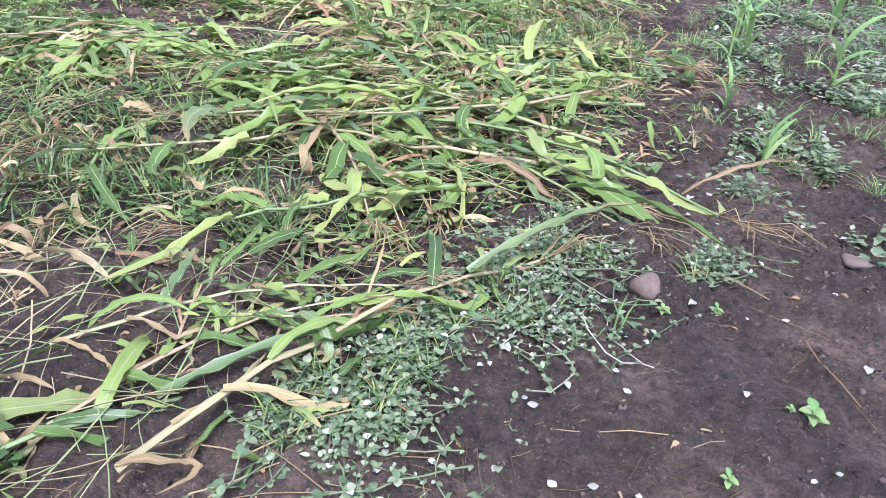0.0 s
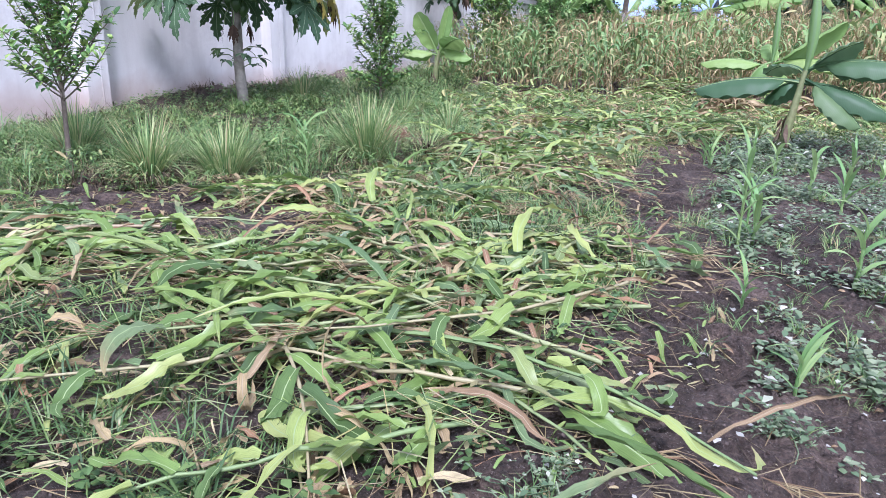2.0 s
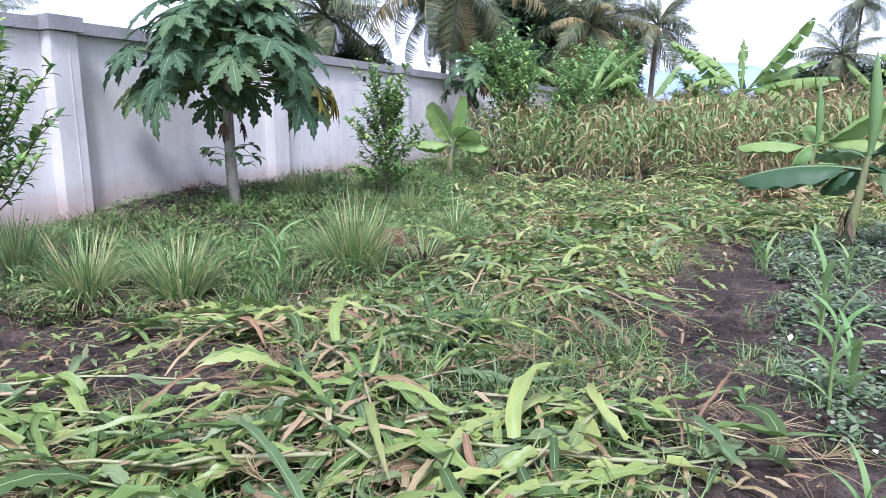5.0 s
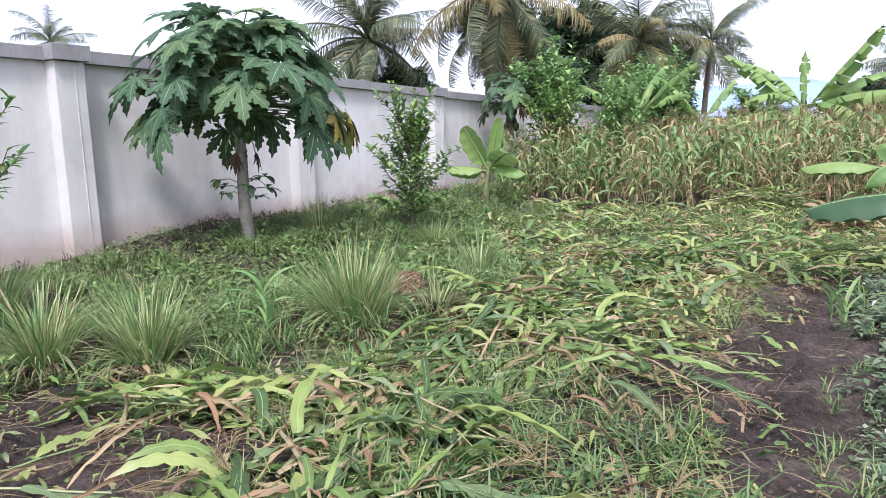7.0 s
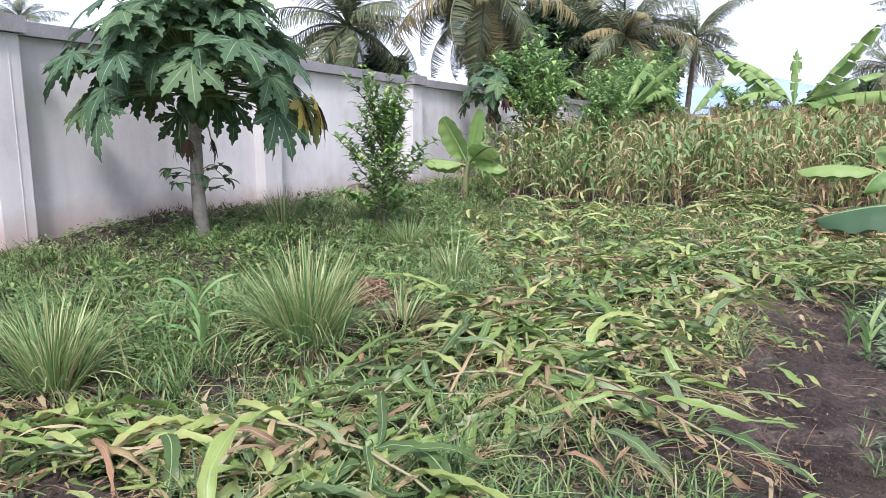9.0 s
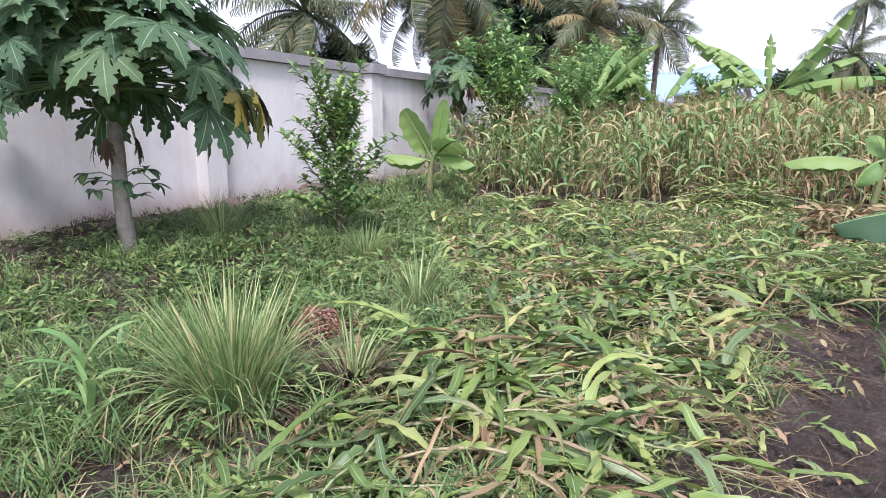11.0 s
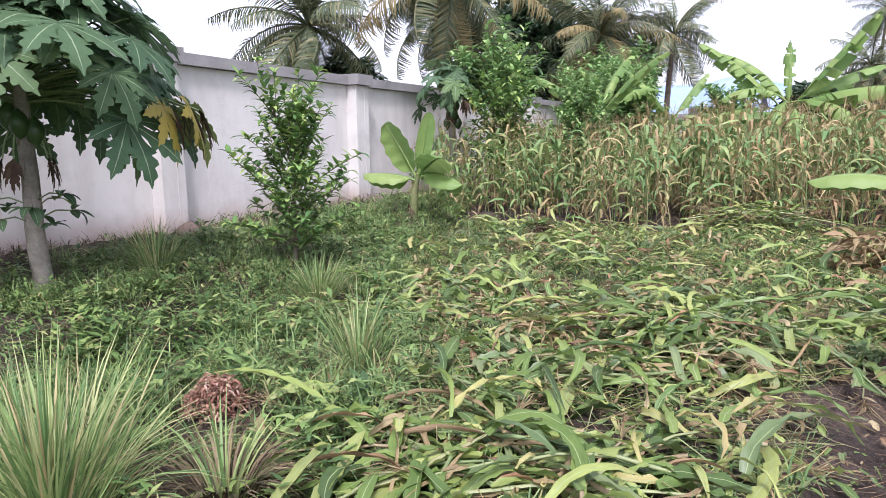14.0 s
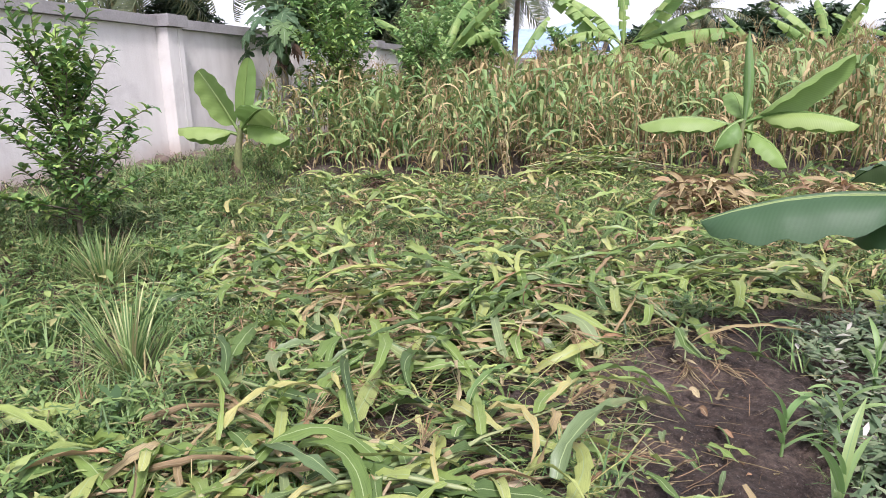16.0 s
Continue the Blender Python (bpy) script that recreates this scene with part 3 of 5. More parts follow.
def build_banana(x, y, stem, leaves, label, torn=False, rolled=0.0, thick=0.09, z=None, mat=None):
    """leaves: (azimuth, elevation, length, width, droop), angles in degrees."""
    z = float(gz(x, y)) if z is None else z
    t = thing("banana_plant", pose(x, y, z - 0.03), label, "banana plant", "banana plants")
    pts = [(0.015 * i, 0.01 * math.sin(i), stem * i / 8) for i in range(9)]
    part("pseudostem", tube(pts, np.linspace(thick, thick * 0.45, 9), 10), M_BANSTEM, t)
    g = Geo()
    r = random.Random(int(stem * 1000) + len(leaves))
    for k in range(30):
        a = r.uniform(0, 6.28)
        leaf(g, (math.cos(a) * thick * 0.8, math.sin(a) * thick * 0.8, stem * r.uniform(0.12, 0.5)), (math.cos(a) * 0.25, math.sin(a) * 0.25, -0.8), stem * r.uniform(0.12, 0.34), thick * r.uniform(0.4, 0.9), r.uniform(-0.6, 0.5), 5, -0.5, OVAL_W, twist=r.uniform(-0.8, 0.8), floor=0.02)
    part("dry_sheath", g, M_HUSK, t, "dry brown leaf sheaths")
    for k, (az, elev, length, wide, droop, *roll) in enumerate(leaves):
        g = banana_blade(length, wide, droop, torn, k + int(stem * 100), (0.15, 0.35) if elev > 40 else (0.75, 1.05))
        b = part("leaf", g, mat or M_BANANA, t)
        top = pts[-1]
        h = stem * (0.86 + 0.14 * (k % 4) / 3)
        b.matrix_basis = Matrix.Translation((top[0], top[1], h)) @ Matrix.Rotation(radians(az), 4, "Z") @ Matrix.Rotation(-radians(elev), 4, "Y") @ Matrix.Rotation(radians(roll[0]) if roll else r.uniform(-0.3, 0.3), 4, "X")
    if rolled:
        b = part("rolled_leaf", rolled_leaf(rolled), M_YOUNG, t, "bright green unopened leaf")
        b.matrix_basis = Matrix.Translation((pts[-1][0], pts[-1][1], stem - 0.05))
    return t


build_banana(0.6, 8.35, 1.0, [(180, 10, 1.0, 0.54, 0.6, 6), (150, -10, 0.46, 0.42, 0.9, 8), (140, 42, 0.46, 0.46, 1.7, 15), (2, 24, 0.95, 0.5, 0.8, -6), (-4, 2, 0.85, 0.46, 0.75, -6), (-14, -22, 0.7, 0.46, 0.5, -10), (20, 52, 0.55, 0.5, 0.7, -40)],
             "young banana plant with broad leaves standing in weedy soil", rolled=1.0, thick=0.062)
build_banana(-5.85, 12.1, 0.72, [(188, 62, 0.80, 0.5, 0.15, 65), (20, 80, 0.8, 0.26, 0.1, -60), (-10, 45, 0.72, 0.5, 1.1, -40), (-5, 10, 0.7, 0.5, 0.7, -15), (188, 20, 0.72, 0.46, 0.5, 15), (90, 30, 0.5, 0.3, 0.9)],
             "small banana plant with upright green leaves near the wall", thick=0.07, mat=M_YOUNGBAN)
build_banana(0.08, 13.5, 0.9, [(180, 26, 1.06, 0.5, 0.85, 10), (2, 40, 1.15, 0.5, 0.15, -45), (-4, 24, 1.05, 0.5, 0.9, -12), (205, -12, 0.46, 0.44, 1.1, 15), (-28, -8, 0.62, 0.46, 1.0, -15), (100, 60, 0.6, 0.34, 0.9)],
             "young banana plant with pale green leaves before the maize", thick=0.065, rolled=1.05, mat=M_YOUNGBAN)
build_banana(-1.8, 20.0, 1.95, [(178, 54, 2.0, 0.66, 0.45, 25), (2, 54, 2.05, 0.62, 0.1, -35), (-3, 24, 1.9, 0.85, 0.55, -14), (-12, 14, 1.35, 0.7, 1.2, -14), (185, 22, 1.15, 0.55, 1.1, 16), (95, 82, 1.3, 0.4, 0.2), (150, 62, 1.7, 0.6, 0.9, 30), (-100, 10, 1.2, 0.6, 1.9), (-70, 30, 1.3, 0.55, 1.7), (172, 8, 1.0, 0.5, 1.4, 16), (30, 38, 1.7, 0.6, 0.5, -20), (200, 44, 1.3, 0.5, 1.5)],
             "large banana plant with wind-torn leaves above the maize", torn=True, thick=0.16, mat=M_YOUNGBAN)
for bx, by, bh, sd in ((2.6, 23, 1.7, 2), (4.6, 27, 1.8, 3), (1.9, 29, 1.6, 4), (7.0, 24, 1.9, 5), (-5.6, 19.5, 1.6, 6), (-4.4, 21.5, 1.5, 7)):
    rr = random.Random(sd)
    build_banana(bx, by, bh, [(k * 137 + rr.uniform(-20, 20), rr.uniform(20, 75), rr.uniform(1.3, 2.0), 0.45, rr.uniform(0.4, 1.1)) for k in range(7)], "distant banana plant with torn green leaves above the maize", torn=True, thick=0.14, mat=M_YOUNGBAN)


# ---------------------------------------------------------------- palms and trees
def frond_mesh(length, droop, seed, mat):
    r, g = random.Random(seed), Geo()
    rows = leaf_rows((0, 0, 0), (1, 0, 0), length, droop, 22)
    tube([c for c, s, u in rows], np.linspace(0.05, 0.01, 23), 4, g)
    for i in range(3, 23):
        c, s, u = rows[i]
        ahead = unit(np.cross(u, s)) if i == 0 else unit(rows[i][0] - rows[i - 1][0])
        t = i / 22
        long = length * 0.27 * math.sin(0.35 + 2.4 * t) * r.uniform(0.8, 1.1)
        for sgn in (-1, 1):
            for half in (0, 0.5):
                p = c + ahead * half * length / 22
                leaf(g, p, s * sgn + ahead * 0.8 - u * r.uniform(0.1, 0.8), long, 0.046, r.uniform(0.6, 2.2), 3, 0.0, BLADE_W, up=u, thin=True)
    return g.mesh("frond", mat)


FRONDS = [frond_mesh(3.4, d, i, M_FROND) for i, d in enumerate((0.8, 1.1, 1.4))]
DRYFRONDS = [frond_mesh(3.2, d, i + 9, M_FRONDDRY) for i, d in enumerate((1.0, 1.3))]


def build_palm(x, y, height, scale, count, seed, dry=0.1, lean=0.4, low=-38):
    r = random.Random(seed)
    t = thing("coconut_palm", pose(x, y, float(gz(x, y)) - 0.1), "tall coconut palm with drooping fronds beyond the wall", "palm tree", "coconut palms")
    pts = [(lean * (i / 10) ** 2, 0.2 * math.sin(i * 0.4), height * i / 10) for i in range(11)]
    part("trunk", tube(pts, np.linspace(0.2, 0.12, 11), 8), M_TRUNK, t, "slender grey trunk")
    for k in range(count):
        f = k / count
        mesh = r.choice(DRYFRONDS) if f > 0.35 and r.random() < dry else r.choice(FRONDS)
        e = radians(82 + (low - 82) * f) + r.uniform(-0.3, 0.3)
        place("frond", mesh, None, t, Matrix.Translation(pts[-1]) @ Matrix.Rotation(k * 2.4 + r.uniform(-0.2, 0.2), 4, "Z") @ Matrix.Rotation(-e, 4, "Y") @ Matrix.Rotation(r.uniform(-0.7, 0.7), 4, "X") @ Matrix.Scale(scale * r.uniform(0.75, 1.15), 4))
    return t


for args in ((-23.0, 30, 6.1, 1.4, 34, 1, 0.05), (-15.5, 30, 7.7, 1.4, 40, 2, 0.2, 0.4, -72), (-18.2, 34, 6.6, 1.1, 28, 3, 0.1), (-10.9, 36, 5.5, 1.15, 40, 4, 0.45, 0.3, -55),
             (-9.6, 45, 6.3, 1.05, 26, 5, 0.05), (1.9, 90, 12.8, 1.25, 22, 6, 0.0), (6.1, 70, 6.4, 0.8, 20, 7, 0.0), (0.2, 60, 5.4, 1.0, 24, 8, 0.0), (-60, 34, 9.6, 1.0, 22, 9, 0.0)):
    build_palm(*args)


def crown_geo(blobs, leaves, size, seed, profile=OVAL_W):
    """Leaves in clumps on the skins of uneven blobs. blobs: (x, y, z, radius)."""
    r = np.random.default_rng(seed)
    tpl = []
    for k in range(4):
        g = Geo()
        for j in range(5):
            a = j * 1.256 + k
            leaf(g, (0, 0, 0), (math.cos(a), math.sin(a), 0.25 * math.sin(j * 2 + k)), 1.0, 0.42, 0.9, 2, 0.0, WEED_W, thin=True)
        tpl.append(g)
    total = sum(b[3] ** 2 for b in blobs)
    out = []
    for bx, by, bz, br in blobs:
        n = max(4, int(leaves * br ** 2 / total))
        d = r.normal(size=(n, 3))
        d /= np.linalg.norm(d, axis=1)[:, None]
        out.append(np.array([bx, by, bz]) + d * (br * (0.55 + 0.5 * r.random(n) ** 0.5))[:, None])
    p = np.concatenate(out)
    k = len(p)
    return scatter(tpl, p, r.random(k) * 6.28, size * (0.7 + 0.6 * r.random(k)), r.integers(0, 4, k), r.normal(0, 0.6, k))


def build_tree(name, x, y, height, spread, leaves, size, mat, label, category, seed, bare=0.35, trunk=0.12):
    r = random.Random(seed)
    t = thing(name, pose(x, y, float(gz(x, y)) - 0.05), label, category)
    part("trunk", tube([(0.05 * math.sin(i * 1.1), 0.04 * i % 0.1, height * 0.75 * i / 8) for i in range(9)], np.linspace(trunk, trunk * 0.3, 9), 7), M_TRUNK, t)
    blobs = []
    for k in range(26):
        a, f = k * 2.4, r.random()
        zz = height * (bare + (1 - bare) * (0.08 + 0.84 * (k + 0.5) / 26))
        rad = spread * math.sin(0.5 + 2.3 * (k + 0.5) / 26) * r.uniform(0.35, 1.0)
        end = (math.cos(a) * rad, math.sin(a) * rad, zz)
        blobs.append((*end, spread * r.uniform(0.16, 0.36)))
        if k % 2 == 0:
            part("limb", tube([(0, 0, zz * 0.6), (end[0] * 0.5, end[1] * 0.5, zz * 0.85), end], [trunk * 0.4, trunk * 0.28, trunk * 0.1], 5), M_TRUNK, t)
    part("crown", crown_geo(blobs, leaves, size, seed), mat, t)
    return t


build_tree("mango_tree", -17.5, 44, 9.0, 4.2, 4200, 0.45, M_MANGO, "large dark green mango tree beyond the wall", "tree", 3, 0.15, 0.35)
for fx, fy, fh, sd in ((1.0, 72, 5.6, 21), (5.5, 68, 5.2, 22), (11, 75, 6.2, 23), (18, 70, 6.0, 24), (27, 76, 6.5, 25), (-3, 80, 5.4, 26)):
    build_tree("far_tree", fx, fy, fh, 3.6, 700, 0.8, M_MANGO, "dark green tree far behind the field", "tree", sd, 0.1, 0.25)
build_tree("mango_tree", -13.5, 47, 7.8, 3.4, 3000, 0.45, M_MANGO, "dark green mango tree behind the palms", "tree", 4, 0.15, 0.3)
build_tree("bush_tree", -22.0, 32, 4.9, 2.0, 1500, 0.3, M_MANGO, "dark leafy tree beyond the wall", "tree", 5, 0.3, 0.2)


def build_shrub(name, x, y, height, spread, stems, seed, label, category, low=0.1, leaf_long=0.12, mat=None, trunk=0.025):
    """Leafy shoots from one trunk, each shoot a part with its foliage."""
    r = random.Random(seed)
    t = thing(name, pose(x, y, float(gz(x, y)) - 0.02), label, category)
    part("trunk", tube([(0, 0, 0), (0.01, 0.02, height * 0.3), (0.02, 0.0, height * 0.7)], [trunk, trunk * 0.8, trunk * 0.4], 6), M_TRUNK, t)
    for k in range(stems):
        f = (k + 0.5) / stems
        a = k * 2.4 + r.uniform(-0.4, 0.4)
        z0 = height * (low + (0.68 - low) * f)
        long = height * (0.40 if f > 0.7 else 0.34) * r.uniform(0.65, 1.2)
        out = spread * (1.05 - 0.5 * f ** 2) * r.uniform(0.5, 1.2)
        d = unit((math.cos(a) * out, math.sin(a) * out, 0.3 + 0.6 * f))
        rows = leaf_rows((0.01, 0.01, z0), d, long, r.uniform(-0.6, 0.3), 14)
        b = part("branch", tube([c for c, s, u in rows], np.linspace(trunk * 0.32, 0.003, 15), 4), M_TRUNK, t)
        g = Geo()
        for i in range(3, 15):
            c = rows[i][0]
            for j in range(r.choice((2, 3, 4))):
                e = r.uniform(0, 6.28)
                q = unit(np.array([math.cos(e), math.sin(e), r.uniform(-0.2, 0.8)]) + d * 0.5)
                leaf(g, c, q, leaf_long * r.uniform(0.5, 1.25), leaf_long * r.uniform(0.28, 0.48), r.uniform(0.1, 1.6), 3, 0.3, OVAL_W)
        part("foliage", g, mat or M_SHRUB, b)
    return t


build_shrub("citrus_shrub", -5.1, 8.85, 1.88, 0.8, 64, 4, "upright leafy citrus shrub in the weeds before the wall", "shrub", 0.1, 0.125)
build_shrub("citrus_shrub", -4.95, 3.4, 2.05, 0.52, 44, 6, "leafy citrus shrub beside the lemongrass row", "shrub", 0.3, 0.115)
build_shrub("citrus_bush", -5.85, 15.2, 2.3, 1.1, 60, 7, "leafy green citrus bush at the maize edge", "bush", 0.25, 0.17)
build_shrub("citrus_bush", -5.1, 17.0, 2.4, 1.1, 60, 8, "leafy green citrus bush in the maize", "bush", 0.25, 0.18, M_BUSH)
build_shrub("leafy_tree", -6.6, 16.3, 3.1, 1.3, 74, 12, "bright green leafy tree beside the wall", "tree", 0.56, 0.2, M_BUSH, 0.05)
build_shrub("leafy_tree", -5.6, 22.0, 2.9, 1.8, 84, 13, "spreading bright green tree behind the maize", "tree", 0.35, 0.24, M_BUSH, 0.06)
build_shrub("leafy_tree", -7.2, 24.0, 3.2, 1.8, 84, 14, "spreading bright green tree behind the maize", "tree", 0.35, 0.24, M_BUSH, 0.06)
build_shrub("leafy_tree", -7.2, 27.0, 3.7, 1.8, 110, 16, "broad spreading bright green tree before the palms", "tree", 0.5, 0.28, M_BUSH, 0.09)
build_shrub("leafy_tree", -3.6, 25.0, 2.7, 1.7, 70, 15, "low green tree at the end of the maize", "tree", 0.3, 0.26, M_BUSH, 0.06)


# ---------------------------------------------------------------- grasses
def grass_clump(blades, length, wide, spread, seed, stiff=0.9):
    r, g = random.Random(seed), Geo()
    for k in range(blades):
        a = r.uniform(0, 6.28)
        q = r.random() ** 0.7
        base = (math.cos(a) * spread * 0.3 * q, math.sin(a) * spread * 0.3 * q, 0)
        a += r.uniform(-0.5, 0.5)
        d = (math.cos(a) * q * 0.54, math.sin(a) * q * 0.54, 1.0)
        leaf(g, base, d, length * r.uniform(0.45, 1.12), wide * r.uniform(0.6, 1.3), (r.uniform(1.2, 2.4) if r.random() < 0.4 else r.uniform(0.1, 0.9)) * (0.5 + q) * stiff, 6, 0.3, BLADE_W, floor=0.01)
    return g


def dry_skirt(count, length, spread, seed, rise=0.9):
    r, g = random.Random(seed), Geo()
    for k in range(count):
        a = r.uniform(0, 6.28)
        leaf(g, (math.cos(a) * spread * 0.3, math.sin(a) * spread * 0.3, 0.04), (math.cos(a), math.sin(a), r.uniform(0.1, rise)), length * r.uniform(0.5, 1), 0.012, r.uniform(1.2, 2.2), 5, 0.2, BLADE_W, floor=0.005)
    return g


CLUMPS = ((-4.15, 3.56, 150, 0.62, 0.4), (-3.68, 3.97, 170, 0.62, 0.42), (-3.0, 5.2, 240, 0.76, 0.5), (-2.56, 5.6, 70, 0.5, 0.28), (-4.36, 8.3, 120, 0.52, 0.3), (-5.8, 7.85, 120, 0.55, 0.4), (-3.05, 7.1, 60, 0.66, 0.18), (-5.9, 9.4, 60, 0.5, 0.3), (-5.3, 3.75, 170, 0.66, 0.5))
for k, (x, y, n, long, spread) in enumerate(CLUMPS):
    t = thing("lemongrass_clump", pose(x, y, float(gz(x, y)) - 0.02), "clump of arching green lemongrass with dry blades at its base", "grass clump", "lemongrass clumps")
    part("green_tuft", grass_clump(int(n * (0.5 if k == 3 else 2.3)), long, 0.0105, spread, k, 0.75), M_LEMON, t)
    part("dry_tuft", dry_skirt(int(n * 2.4) if k == 3 else int(n * 2.2), long * (0.75 if k == 3 else 0.62), spread, k + 40, 4.0 if k == 3 else 1.1), M_STRAW, t, "dry straw-coloured blades")


def off_clumps(x, y, gap=0.3):
    ok = np.ones(np.shape(x), bool)
    for cx, cy, n, long, spread in CLUMPS:
        ok &= np.hypot(x - cx, y - cy) > gap
    ok &= np.hypot(x + 3.2, y - 6.1) > gap
    return ok


# ---------------------------------------------------------------- maize
def cut_maize(seed):
    """A felled maize plant lying along +x: stalk, leaves and a dry tassel."""
    r = random.Random(seed)
    t = new("cut_maize_plant")
    long = r.uniform(1.0, 1.6)
    bend = r.uniform(-0.18, 0.18)
    pts = [(long * i / 10, bend * math.sin(i / 10 * 3.1), 0.035 + 0.05 * math.sin(i / 10 * 3.0) * r.uniform(0.3, 1)) for i in range(11)]
    fine = [np.array(pts[i // 3]) * (1 - i % 3 / 3) + np.array(pts[min(10, i // 3 + 1)]) * (i % 3 / 3) for i in range(31)]
    part("stalk", tube(fine, [0.0105 * (1 - 0.02 * i) * (1.22 if i % 5 == 0 else 1.0) for i in range(31)], 6), M_STALK, t)
    for k in range(10):
        f = 0.06 + 0.86 * k / 9
        p = np.array(pts[int(f * 10)]) + (0, 0, 0.01)
        s = 1 if k % 2 else -1
        a = s * r.uniform(0.15, 0.8)
        d = (math.cos(a), math.sin(a), r.uniform(0.4, 1.0) if r.random() < 0.16 else r.uniform(-0.15, 0.3))
        dry = r.random() < (0.65 if k < 3 else 0.16)
        g = leaf(Geo(), p, d, r.uniform(0.32, 0.78), r.uniform(0.032, 0.074) * (0.5 if dry else 1.0), r.uniform(0.6, 3.0), 14, r.uniform(-0.3, 0.9), MAIZE_W, twist=r.uniform(-4, 4) if dry else r.uniform(-2, 2), wave=4.0 if dry else 2.6, sideways=r.uniform(-1.4, 1.4), floor=0.02, ripple=0.4)
        part("leaf", g, M_DRY if dry else M_MAIZE, t, "dry tan leaf" if dry else "")
    g = Geo()
    for k in range(13):
        a, q = r.gauss(0, 0.25), r.uniform(0.1, 0.28)
        tube([np.array(pts[-1]) + (0.01 * k, 0, 0), np.array(pts[-1]) + (0.01 * k + 0.5 * q * math.cos(a), 0.5 * q * math.sin(a), r.uniform(-0.01, 0.05)), np.array(pts[-1]) + (0.01 * k + q * math.cos(a * 1.8), q * math.sin(a * 1.8), r.uniform(-0.03, 0.03))], [0.0015, 0.0024, 0.001], 3, g)
    part("tassel", g, M_DRY, t, "dry straw-coloured tassel")
    return tagged(t, "felled green maize plant lying flat on the soil", "maize plant", "felled maize plants")


VARIANTS = [cut_maize(s) for s in range(9)]


def inside_cut(x, y):
    return (x > left_edge(y) + 0.2) & (x < right_edge(y) - 0.1) & (y < field_edge(x)) & (((x + 3.2) / 1.3) ** 2 + ((y - 2.85) / 0.55) ** 2 > 1) & (((x + 2.4) / 0.6) ** 2 + ((y - 3.35) / 0.25) ** 2 > 1)


spots = []
while len(spots) < 215:
    x, y = R.uniform(-5, 1.2), R.uniform(-0.9, 9.5)
    if inside_cut(x, y) and ((x + 3.2) / 1.6) ** 2 + ((y - 2.85) / 0.75) ** 2 > 1 and x < right_edge(y) - (0.65 if y > 3.5 else 0.35) and vnoise(x, y, 0.9, 8) > (0.9 if y < 0.75 else 0.66 if y < 1.4 else 0.42):
        spots.append((x, y))
for k, (x, y) in enumerate(spots):
    yaw = R.gauss(20, 58) + (180 if R.random() < 0.55 else 0)
    m = pose(x - 0.5 * math.cos(radians(yaw)), y - 0.5 * math.sin(radians(yaw)), 0, R.uniform(-3, 3), R.uniform(-2, 2), yaw)
    m.translation.z = float(gz(x, y)) + R.uniform(0.0, 0.07)
    if k < len(VARIANTS):
        VARIANTS[k].matrix_basis = m
    else:
        copy_thing(VARIANTS[k % len(VARIANTS)], m)


def scattered(n, x0, x1, y0, y1, test):
    out = np.zeros((0, 2))
    while len(out) < n:
        p = np.stack([rng.uniform(x0, x1, n), rng.uniform(y0, y1, n)], -1)
        out = np.concatenate([out, p[test(p[:, 0], p[:, 1])]])
    return out[:n]


def litter_templates(n, seed, lo, hi, wide, droop=(0.3, 1.8)):
    out, r = [], random.Random(seed)
    for k in range(n):
        out.append(leaf(Geo(), (0, 0, r.uniform(0.02, 0.15)), (1, 0, r.uniform(-0.2, 0.9)), r.uniform(lo, hi), wide * r.choice((0.3, 0.45, 0.6, 0.85, 1.15)), r.uniform(*droop), 11, r.uniform(-0.6, 1.1), MAIZE_W, twist=r.uniform(-3.2, 3.2), wave=3.2, sideways=r.uniform(-1.6, 1.6), floor=0.015, ripple=0.45))
    return out


def stuff(name, g, mat, label, category):
    return tagged(place(name, g, mat), label, category, kind="stuff")


def yaws(n):
    return np.radians(rng.normal(20, 80, n)) + np.pi * (rng.random(n) < 0.5)


LEAVES = litter_templates(30, 3, 0.22, 0.7, 0.055, (0.6, 2.8))
DRIES = litter_templates(24, 5, 0.1, 0.4, 0.034, (1.2, 5.0))
p = scattered(2500, -6, 7, -1.2, 15, lambda x, y: inside_cut(x, y) & (x < right_edge(y) - 0.3) & (vnoise(x, y, 0.9, 8) > np.where(y > 8, 0.0, np.where(y < 0.8, 0.84, np.where(y < 1.3, 0.66, 0.46)))) & ((y > 8) | (rng.random(x.shape) < 0.5)))
stuff("felled_maize_leaves", scatter(LEAVES, on_ground(p[:, 0], p[:, 1], 0.0), yaws(len(p)), rng.uniform(0.6, 1.1, len(p))), M_MAIZE, "green maize leaves strewn over the soil", "leaves")
p = scattered(1900, -6, 7, -1.2, 15, lambda x, y: inside_cut(x, y) & (x < right_edge(y) - 0.2) & (vnoise(x, y, 0.7, 21) > 0.4))
stuff("dry_maize_leaves", scatter(DRIES, on_ground(p[:, 0], p[:, 1], 0.0), yaws(len(p)), rng.uniform(0.6, 1.1, len(p))), M_DRY, "dry tan maize leaves strewn over the soil", "leaves")


